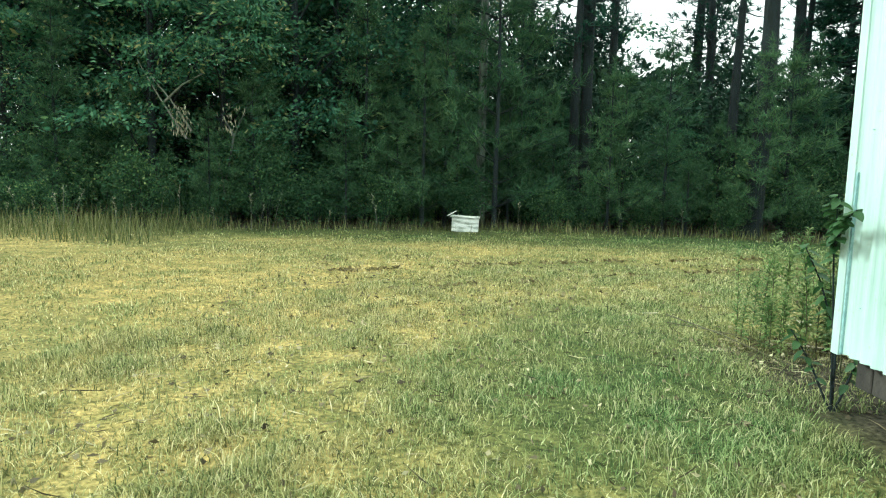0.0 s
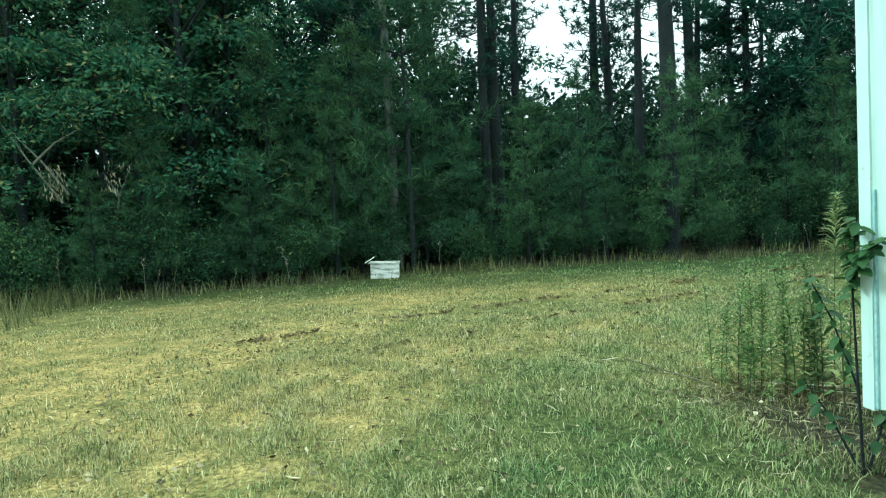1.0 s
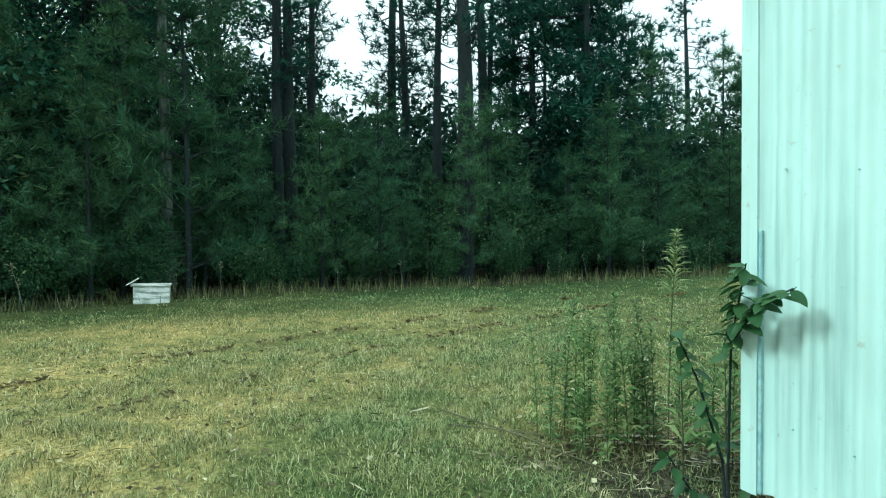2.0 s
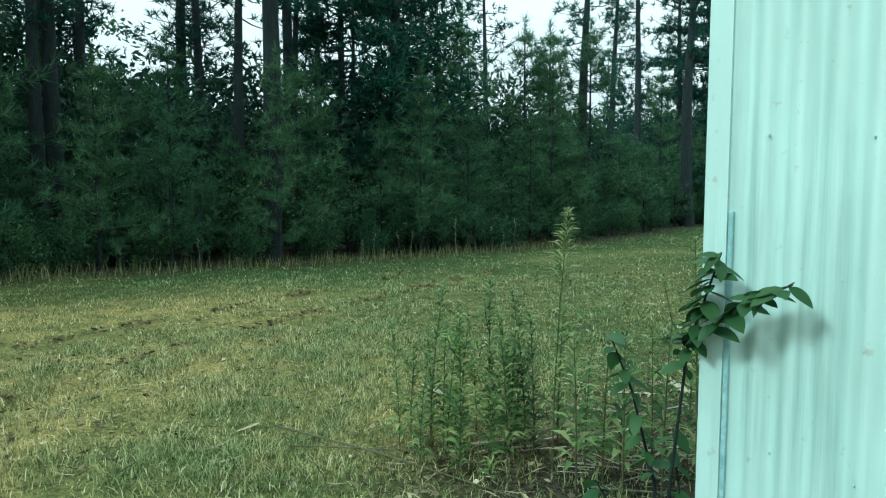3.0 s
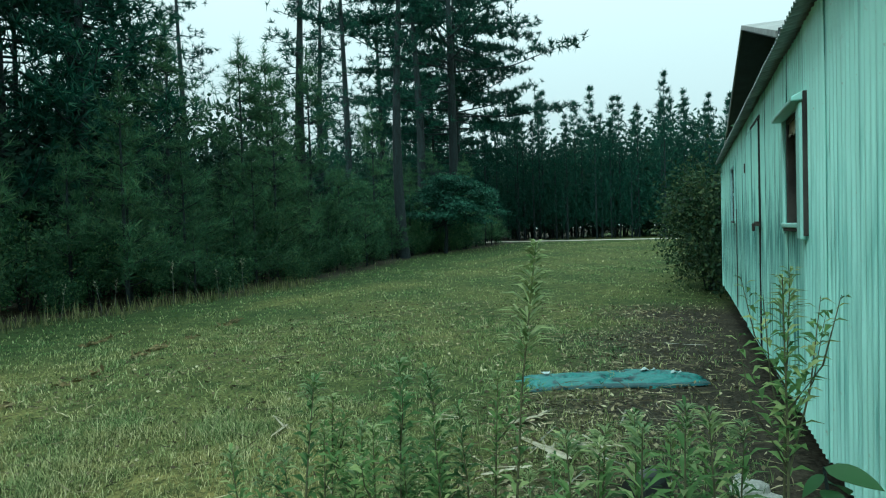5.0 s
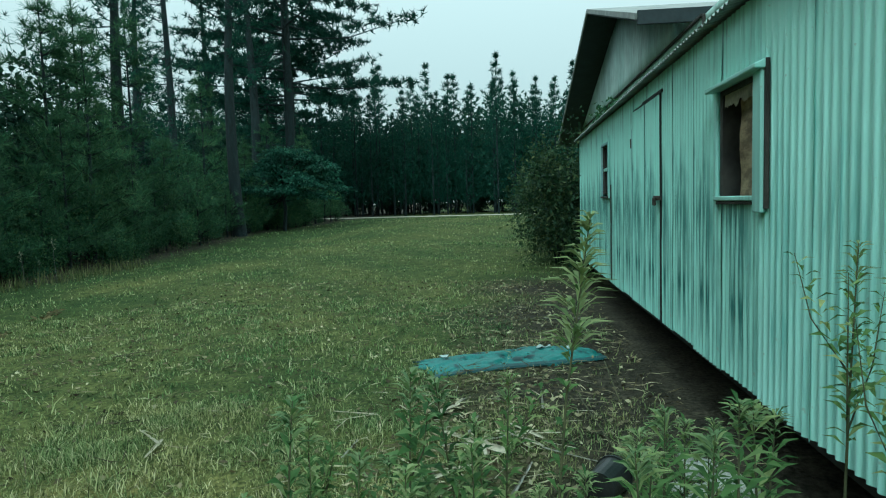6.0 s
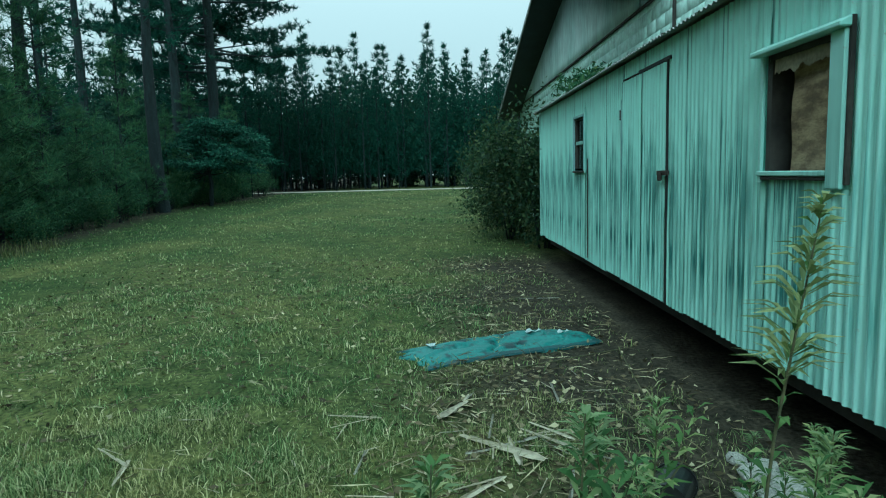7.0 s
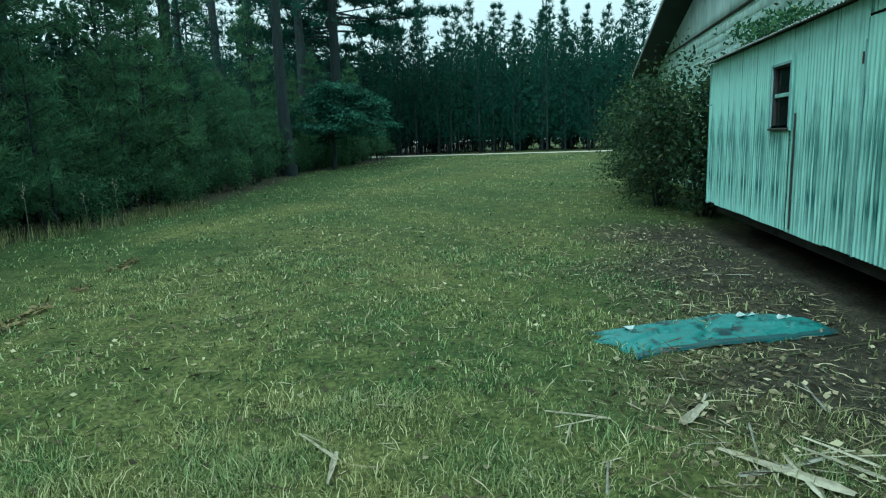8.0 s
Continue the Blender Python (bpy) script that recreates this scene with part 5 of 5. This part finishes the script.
# ---------------------------------------------------------------- loose things
def build_tarp():
    t = thing("tarp", "crumpled teal tarpaulin lying folded on the ground", "tarp")
    nu, nv = 110, 40
    top, V = [], []
    for i in range(nu + 1):
        u = i / nu
        cx, cy = 4.72 + 0.62 * u + 0.16 * math.sin(3.0 * u), 2.16 - 1.66 * u
        half = 0.37 - 0.06 * math.sin(6 * u + 0.6) - 0.17 * u * u * u + 0.05 * noise.noise(Vector((u * 9, 5, 3)))
        half -= 0.07 * math.exp(-((u - 0.5) / 0.09) ** 2)
        nx, ny = 0.93, 0.36
        for j in range(nv + 1):
            w = j / nv * 2 - 1
            x, y = cx + nx * w * half, cy + ny * w * half
            rim = 1 - abs(w) ** 3.5
            x += 0.05 * noise.noise(Vector((w * 3, 7, 2))) * (abs(2 * u - 1) ** 4)
            y += 0.16 * noise.noise(Vector((w * 2.2, 3 if u < 0.5 else 9, 5))) * (abs(2 * u - 1) ** 5)
            swell = 0.5 + 0.5 * math.sin(9.5 * u + 1.2 * w)
            z = 0.014 + rim * (0.026 + 0.018 * swell + 0.014 * noise.noise(Vector((u * 4, w * 1.3, 1))) + 0.012 * (0.5 - abs(noise.noise(Vector((u * 8, w * 2.4, 4))))))
            # a raised fold along the sheet and one deep crease across it
            z += 0.022 * math.exp(-((w + 0.35 - 0.5 * math.sin(4 * u)) / 0.1) ** 2)
            z -= 0.035 * rim * math.exp(-((u - 0.47 - 0.13 * w + 0.05 * noise.noise(Vector((w * 3, 2, 2)))) / 0.022) ** 2)
            z -= 0.028 * max(0.0, 1 - abs(noise.noise(Vector((u * 4 + 3, w * 1.5, 11)))) / 0.07) * rim
            z -= 0.018 * max(0.0, 1 - abs(noise.noise(Vector((u * 9 + 1, w * 2.5, 21)))) / 0.06) * rim * (1 if u > 0.35 else 0.2)
            end = min(u, 1 - u)
            z *= min(1.0, 0.5 + end * 14)
            V.append((x + 0.02 * noise.noise(Vector((u * 12, w * 5, 8))), y, max(z, 0.012)))
    F = []
    for i in range(nu):
        for j in range(nv):
            a = i * (nv + 1) + j
            F.append((a, a + 1, a + nv + 2, a + nv + 1))
    bm = bmesh.new()
    vs = [bm.verts.new(p) for p in V]
    for f in F:
        bm.faces.new([vs[i] for i in f]).smooth = True
    bmesh.ops.recalc_face_normals(bm, faces=bm.faces[:])
    # sides drop to the ground
    rim = [e for e in bm.edges if e.is_boundary]
    ext = bmesh.ops.extrude_edge_only(bm, edges=rim)
    for v in ext["geom"]:
        if isinstance(v, bmesh.types.BMVert):
            v.co.z = -0.01
    part("sheet", bm, TARP, t)
    # the lower layer of the fold shows along one side
    bm = bmesh.new()
    rows = []
    for i in range(33):
        u = i / 32
        cx, cy = 4.72 + 0.62 * u + 0.16 * math.sin(3.0 * u), 2.16 - 1.66 * u
        half = 0.36 - 0.05 * math.sin(6 * u + 0.6) - 0.13 * u * u
        out = 0.045 + 0.035 * noise.noise(Vector((u * 6, 1, 7)))
        rows.append([bm.verts.new((cx - 0.93 * (half + o), cy - 0.36 * (half + o), z)) for o, z in ((-0.05, 0.03), (0.3 * out, 0.024), (0.6 * out, 0.008))])
    for p, q in zip(rows[:-1], rows[1:]):
        for j in (0, 1):
            bm.faces.new((p[j], q[j], q[j + 1], p[j + 1]))
    part("folded_hem", bm, DARKTARP, t, "dark teal folded hem")
    for x, y, a, l in ((4.98, 2.0, 20, 0.13), (5.42, 1.02, 100, 0.14), (5.36, 0.74, 100, 0.1)):
        bm = bmesh.new()
        bmesh.ops.create_grid(bm, x_segments=6, y_segments=3, size=0.5)
        for v in bm.verts:
            v.co = Vector((v.co.x * l, v.co.y * (0.05 + 0.05 * math.sin(7 * v.co.x)), 0.015 + 0.012 * math.sin(9 * v.co.x)))
        bmesh.ops.solidify(bm, geom=bm.faces[:], thickness=0.004)
        part("torn_flap", bm, PALECLOTH, t, "pale torn lining", pose(x, y, 0.058, 0, 0, a))


build_tarp()


def scrap(seed, length, width, thick, mat, name, label, group):
    """A split board: tapered, splintered ends, slight warp."""
    r = random.Random(seed)
    bm = bmesh.new()
    n = 9
    rows = []
    for i in range(n + 1):
        u = i / n
        w = width * (0.5 + 0.12 * math.sin(5 * u + seed)) * (1 if 0 < i < n else r.uniform(0.3, 0.8))
        x = (u - 0.5) * length + (r.uniform(-0.03, 0.03) if i in (0, n) else 0)
        off = r.uniform(-0.06, 0.06) * width
        z = 0.007 * length * math.sin(3 * u + seed)
        rows.append([bm.verts.new((x + r.uniform(-0.01, 0.01), off - w, z)), bm.verts.new((x, off + r.uniform(-0.2, 0.2) * w, z + 0.25 * thick)), bm.verts.new((x + r.uniform(-0.01, 0.01), off + w, z))])
    for a, b in zip(rows[:-1], rows[1:]):
        for j in (0, 1):
            bm.faces.new((a[j], b[j], b[j + 1], a[j + 1]))
    bmesh.ops.solidify(bm, geom=bm.faces[:], thickness=thick)
    me = bpy.data.meshes.new(name)
    bm.to_mesh(me)
    bm.free()
    me.materials.append(mat)
    return tagged(new(name, me), label, "wood scrap", group)


def place(ob, x, y, a, s=1.0, z=0.012, tip=0.0, first=False):
    m = pose(x, y, z + float(lump(x, y)), 0, tip, a) @ Matrix.Diagonal((s, 0.6 * s, s, 1))
    if first:
        ob.matrix_basis = m
    else:
        copy_thing(ob, m)


def build_scraps():
    kinds = [scrap(1, 0.36, 0.045, 0.01, OLDWOOD, "wood_splinter", "bleached splinter of broken board on the ground", "wood scraps"),
             scrap(2, 0.27, 0.032, 0.008, OLDWOOD, "wood_splinter", "bleached splinter of broken board on the ground", "wood scraps"),
             scrap(3, 0.46, 0.06, 0.012, GREYWOOD, "board_scrap", "grey weathered scrap of board on the ground", "wood scraps"),
             scrap(4, 0.16, 0.05, 0.01, OLDWOOD, "wood_chip", "small pale chip of wood on the grass", "wood scraps")]
    spots = [(-0.22, 3.12, 20, 1.0, 3), (1.27, 2.9, 75, 1.0, 0), (1.32, 2.72, 60, 0.8, 1), (2.92, 3.84, 49, 1.25, 0), (2.98, 3.86, 55, 1.0, 1), (2.73, 3.7, 10, 1.5, 3),
             (3.45, 3.6, 95, 0.8, 3), (3.7, 3.5, 150, 0.7, 1), (3.58, 1.79, 160, 1.0, 0), (2.93, 1.58, 115, 1.15, 2), (3.1, 1.32, 105, 0.95, 0), (3.08, 1.17, 100, 0.9, 0),
             (3.2, 1.86, 30, 0.8, 1), (3.28, 2.5, 120, 0.9, 0), (3.4, 2.4, 60, 0.7, 1), (7.27, 0.67, 85, 1.0, 2), (4.25, 1.07, 130, 0.6, 3), (4.64, 2.95, 140, 0.7, 1),
             (2.49, 1.75, 118, 1.1, 0), (3.55, 1.82, 150, 0.9, 2), (2.98, 1.6, 20, 1.0, 0), (3.1, 1.28, 140, 0.8, 1), (3.18, 1.24, 40, 0.8, 1), (1.95, 1.6, 120, 1.0, 2),
             (1.8, 1.45, 60, 0.9, 0), (2.05, 1.85, 10, 0.8, 1), (2.2, 1.55, 95, 0.7, 0), (2.35, 1.3, 165, 0.9, 2), (2.6, 2.0, 45, 0.8, 1), (2.75, 2.15, 130, 0.7, 1),
             (1.6, 1.9, 20, 0.7, 1), (2.4, 2.3, 80, 0.8, 0), (3.75, 1.5, 70, 0.8, 1), (3.9, 1.15, 20, 0.7, 0), (2.7, 1.0, 60, 0.8, 2), (3.3, 0.95, 100, 0.7, 0),
             (4.3, 0.7, 40, 0.7, 1), (5.3, 3.0, 70, 0.6, 1), (6.4, 1.7, 20, 0.7, 3), (6.2, 0.6, 100, 0.8, 1), (0.9, 2.5, 15, 0.7, 1), (1.05, 2.62, 80, 0.7, 3),
             (0.4, 2.75, 140, 0.6, 1), (4.9, 3.5, 100, 0.5, 3), (1.7, 2.25, 110, 0.8, 0), (2.1, 2.6, 30, 0.7, 1), (8.2, 1.2, 60, 0.8, 1), (8.9, 0.8, 10, 0.9, 3),
             (5.9, 3.1, 160, 0.6, 1), (6.9, 2.4, 95, 0.6, 3), (3.9, 2.9, 12, 0.6, 1), (2.45, 3.1, 55, 0.6, 1)]
    more = random.Random(17)
    for k in range(84):
        spots.append((more.uniform(1.3, 4.3), more.uniform(0.75, 2.75), more.uniform(0, 180), more.uniform(0.3, 0.8), more.choice((0, 0, 1, 1, 1, 2, 3))))
    for k in range(46):
        spots.append((more.uniform(0.75, 1.7), more.uniform(0.6, 1.5), more.gauss(125, 25), more.uniform(0.4, 1.0), more.choice((0, 0, 1, 2))))
    seen = set()
    for x, y, a, s_, k in spots:
        place(kinds[k], x, y, a, s_, 0.03, (x * 37 % 7) - 3.5, k not in seen)
        seen.add(k)
    planks = scrap(7, 0.5, 0.055, 0.02, OLDWOOD, "plank_offcut", "short bleached plank offcut lying among weeds and litter", "plank offcuts")
    planks.matrix_basis = pose(0.87, 1.74, 0.03, 0, 0, -28)
    for x, y, a, sx, sy in ((2.9, 1.6, 48, 1.15, 1.3), (3.46, 1.85, -32, 0.75, 1.0), (3.0, 1.3, 39, 0.85, 0.6), (3.12, 1.26, 36, 0.75, 0.55), (2.86, 1.52, 3, 0.8, 0.6), (2.43, 1.73, -45, 0.7, 0.7), (3.37, 2.5, 75, 0.7, 0.5), (1.3, 2.85, 60, 0.7, 0.8)):
        copy_thing(planks, pose(x, y, 0.035 + float(lump(x, y)), 0, 1, a) @ Matrix.Diagonal((sx, sy, 0.8, 1)))
    copy_thing(planks, pose(0.78, 1.62, 0.03, 0, 0, -24) @ Matrix.Scale(0.8, 4))
    copy_thing(planks, pose(1.3, 1.43, 0.04, 0, 2, -18) @ Matrix.Diagonal((1.25, 0.6, 1, 1)))
    copy_thing(planks, pose(1.42, 1.34, 0.03, 0, 0, -12) @ Matrix.Diagonal((1.1, 0.7, 1, 1)))
    for pts, rad in (([(-0.1, 2.95, 0.04), (0.1, 2.0, 0.07), (0.34, 1.08, 0.03)], 0.008), ([(-0.2, 2.6, 0.03), (0.25, 1.9, 0.08), (0.55, 1.3, 0.05)], 0.005),
                     ([(4.98, 5.3, 0.02), (5.15, 5.42, 0.045), (5.25, 5.2, 0.03)], 0.009), ([(5.2, 5.6, 0.02), (5.32, 5.35, 0.05), (5.5, 5.25, 0.03)], 0.008),
                     ([(3.3, 0.55, 0.02), (3.9, 0.62, 0.3), (4.4, 0.45, 0.02)], 0.005), ([(2.6, 0.7, 0.02), (3.2, 0.9, 0.25), (3.9, 0.9, 0.02)], 0.005),
                     ([(6.9, 1.5, 0.02), (7.3, 0.9, 0.03), (7.4, 0.4, 0.02)], 0.008), ([(4.4, 1.3, 0.02), (4.9, 0.2, 0.03)], 0.007)):
        v, f = tube(pts, [rad, rad * 0.8, rad * 0.5][: len(pts)] if len(pts) == 3 else [rad, rad * 0.6], 5)
        tagged(new("stick", mesh_from("stick", v, f, STEMMAT)), "thin grey fallen stick on the ground", "stick", "fallen sticks")


build_scraps()


def build_bucket():
    t = thing("bucket", "black plastic bucket lying on its side in the dirt", "bucket", pose(2.2, 0.86, 0.085, 90, 0, 60))
    bm = bmesh.new()
    prof = [(0.085, 0.0), (0.097, 0.2), (0.105, 0.2), (0.105, 0.215), (0.092, 0.215), (0.08, 0.008)]
    n = 24
    rings = [[bm.verts.new((r * math.cos(2 * math.pi * k / n), r * math.sin(2 * math.pi * k / n), z)) for k in range(n)] for r, z in prof]
    for a, b in zip(rings[:-1], rings[1:]):
        for k in range(n):
            bm.faces.new((a[k], a[(k + 1) % n], b[(k + 1) % n], b[k]))
    bm.faces.new(rings[0][::-1])
    bm.faces.new(rings[-1])
    bmesh.ops.translate(bm, verts=bm.verts[:], vec=(0, 0, -0.1))
    part("body", bm, BUCKET_AND_CRAWL_BLACK, t)
    v, f = tube([(0.1 * math.cos(a), 0.1 * math.sin(a) * 0.3, 0.1 + 0.09 * math.sin(a)) for a in np.linspace(0, math.pi, 9)], [0.003] * 9, 5)
    part("handle", mesh_from("handle", v, f, PALECLOTH), None, t, "pale wire handle")


build_bucket()


def build_rubble():
    r = random.Random(12)
    for k in range(18):
        bm = bmesh.new()
        bmesh.ops.create_icosphere(bm, subdivisions=2, radius=1)
        for v in bm.verts:
            q = noise.noise(v.co * 1.7 + Vector((k * 3.1, 0, 0)))
            v.co = Vector((v.co.x * (1 + 0.5 * q), v.co.y * (0.8 + 0.4 * q), max(-0.45, v.co.z * (0.55 + 0.3 * q))))
        me = bpy.data.meshes.new("rubble_chunk")
        bm.to_mesh(me)
        bm.free()
        me.materials.append(CONCRETE)
        s_ = r.uniform(0.04, 0.1)
        ob = tagged(new("rubble_chunk", me), "broken pale chunk of mortar by the shed", "rubble", "rubble beside the shed")
        x, y = 2.38 + r.gauss(0, 0.17), 0.30 + r.gauss(0, 0.13)
        ob.matrix_basis = pose(x, y, 0.4 * s_, 0, 0, r.uniform(0, 360)) @ Matrix.Scale(s_, 4)


build_rubble()


def build_crate():
    t = thing("wooden_crate", "low wooden crate with peeling white paint at the wood's edge", "crate", pose(-2.28, 13.02, 0.0, 0, 2.5, -4))
    w, d, h = 0.70, 0.46, 0.40
    for k in range(3):
        z0 = 0.005 + k * 0.125
        part("board", box(-w / 2, w / 2, -d / 2, -d / 2 + 0.022, z0, z0 + 0.118, 0.004), BOXPAINT, t)
        part("board", box(-w / 2, w / 2, d / 2 - 0.022, d / 2, z0, z0 + 0.118, 0.004), BOXPAINT, t)
        part("end_board", box(-w / 2, -w / 2 + 0.022, -d / 2 + 0.024, d / 2 - 0.024, z0, z0 + 0.118, 0.004), BOXPAINT, t)
        part("end_board", box(w / 2 - 0.022, w / 2, -d / 2 + 0.024, d / 2 - 0.024, z0, z0 + 0.118, 0.004), BOXPAINT, t)
    part("lid", box(-w / 2 - 0.05, w / 2 + 0.02, -d / 2 - 0.03, d / 2 + 0.03, 0.382, 0.41, 0.005), BOXPAINT, t, "loose lid board")
    part("raised_board", box(-0.03, 0.24, -0.12, 0.12, 0, 0.022, 0.004), BOXPAINT, t, "lid board tilted up at one end", pose(-w / 2 - 0.11, -0.05, 0.40, 0, -32, 0))


build_crate()


def build_bare_branches():
    """Leafless pale limbs and hanging pods before the leafy tree at the western end."""
    t = thing("bare_branches", "pale leafless branches with hanging dry pods", "branch", pose(-9.9, 12.9, 0))
    for pts in ([(0.1, 0.25, 2.3), (-0.5, 0.1, 3.3), (-1.05, 0, 4.3)], [(0.25, 0.25, 2.5), (-0.25, 0.15, 3.3), (-0.75, 0.1, 3.9)], [(-0.45, 0.1, 3.2), (0.1, 0.1, 3.7), (0.6, 0.2, 4.0)],
                [(1.0, 0.7, -0.05), (0.95, 0.6, 1.2), (0.7, 0.5, 2.2), (0.1, 0.25, 2.3)], [(1.0, 0.7, 1.2), (1.3, 0.5, 2.4), (1.7, 0.4, 3.2)], [(1.3, 0.5, 2.4), (1.0, 0.4, 3.0)]):
        v, f = tube(pts, np.linspace(0.035, 0.012, len(pts)), 6)
        part("branch", mesh_from("branch", v, f, DEADWOOD if pts[0][0] < 0.3 else PALEBARK), None, t)
    rng = np.random.default_rng(3)
    m = 150
    P = np.stack([rng.normal(0.1, 0.14, m), rng.normal(-0.05, 0.1, m), rng.uniform(2.45, 3.2, m)], 1)
    P[100:] += np.array([1.2, 0.2, 0.1])
    v, f = leaf_quads(P, unit(rng.normal(0, 0.3, (m, 3)) + np.array([0, 0, -1.0])), rng.uniform(0.1, 0.22, m), np.full(m, 0.03), rng)
    part("leaves", mesh_from("pods", v, f, PODLEAF), None, t, "pale dry seed pods")


build_bare_branches()


def build_roof_vine():
    rng = np.random.default_rng(41)
    t = thing("roof_vine", "leafy vine sprawling over the end of the shed roof", "vine", pose(9.7, -0.7, 2.80))
    wood = [tube([(1.9, -0.1, -0.2), (0.8, 0.0, 0.1), (-0.3 + 0.3 * k, 0.1 * k - 0.1, 0.25 + 0.05 * k)], [0.012, 0.008, 0.003], 5) for k in range(3)]
    v, f = joined(wood)
    part("stemwood", mesh_from("stemwood", v, f, PINEBARK), None, t)
    m = 1100
    u = rng.random(m)
    P = np.stack([1.7 - 2.1 * u + rng.normal(0, 0.12, m), rng.normal(0, 0.22, m), 0.14 + 0.22 * rng.random(m) * (1 - 0.4 * u) + 0.12 * np.sin(u * 9)], 1)
    v, f = leaf_quads(P, unit(rng.normal(0, 1, (m, 3))), rng.uniform(0.05, 0.11, m), rng.uniform(0.03, 0.05, m), rng)
    part("leaves", mesh_from("leaves", v, f, SHRUBLEAF), None, t)


build_roof_vine()
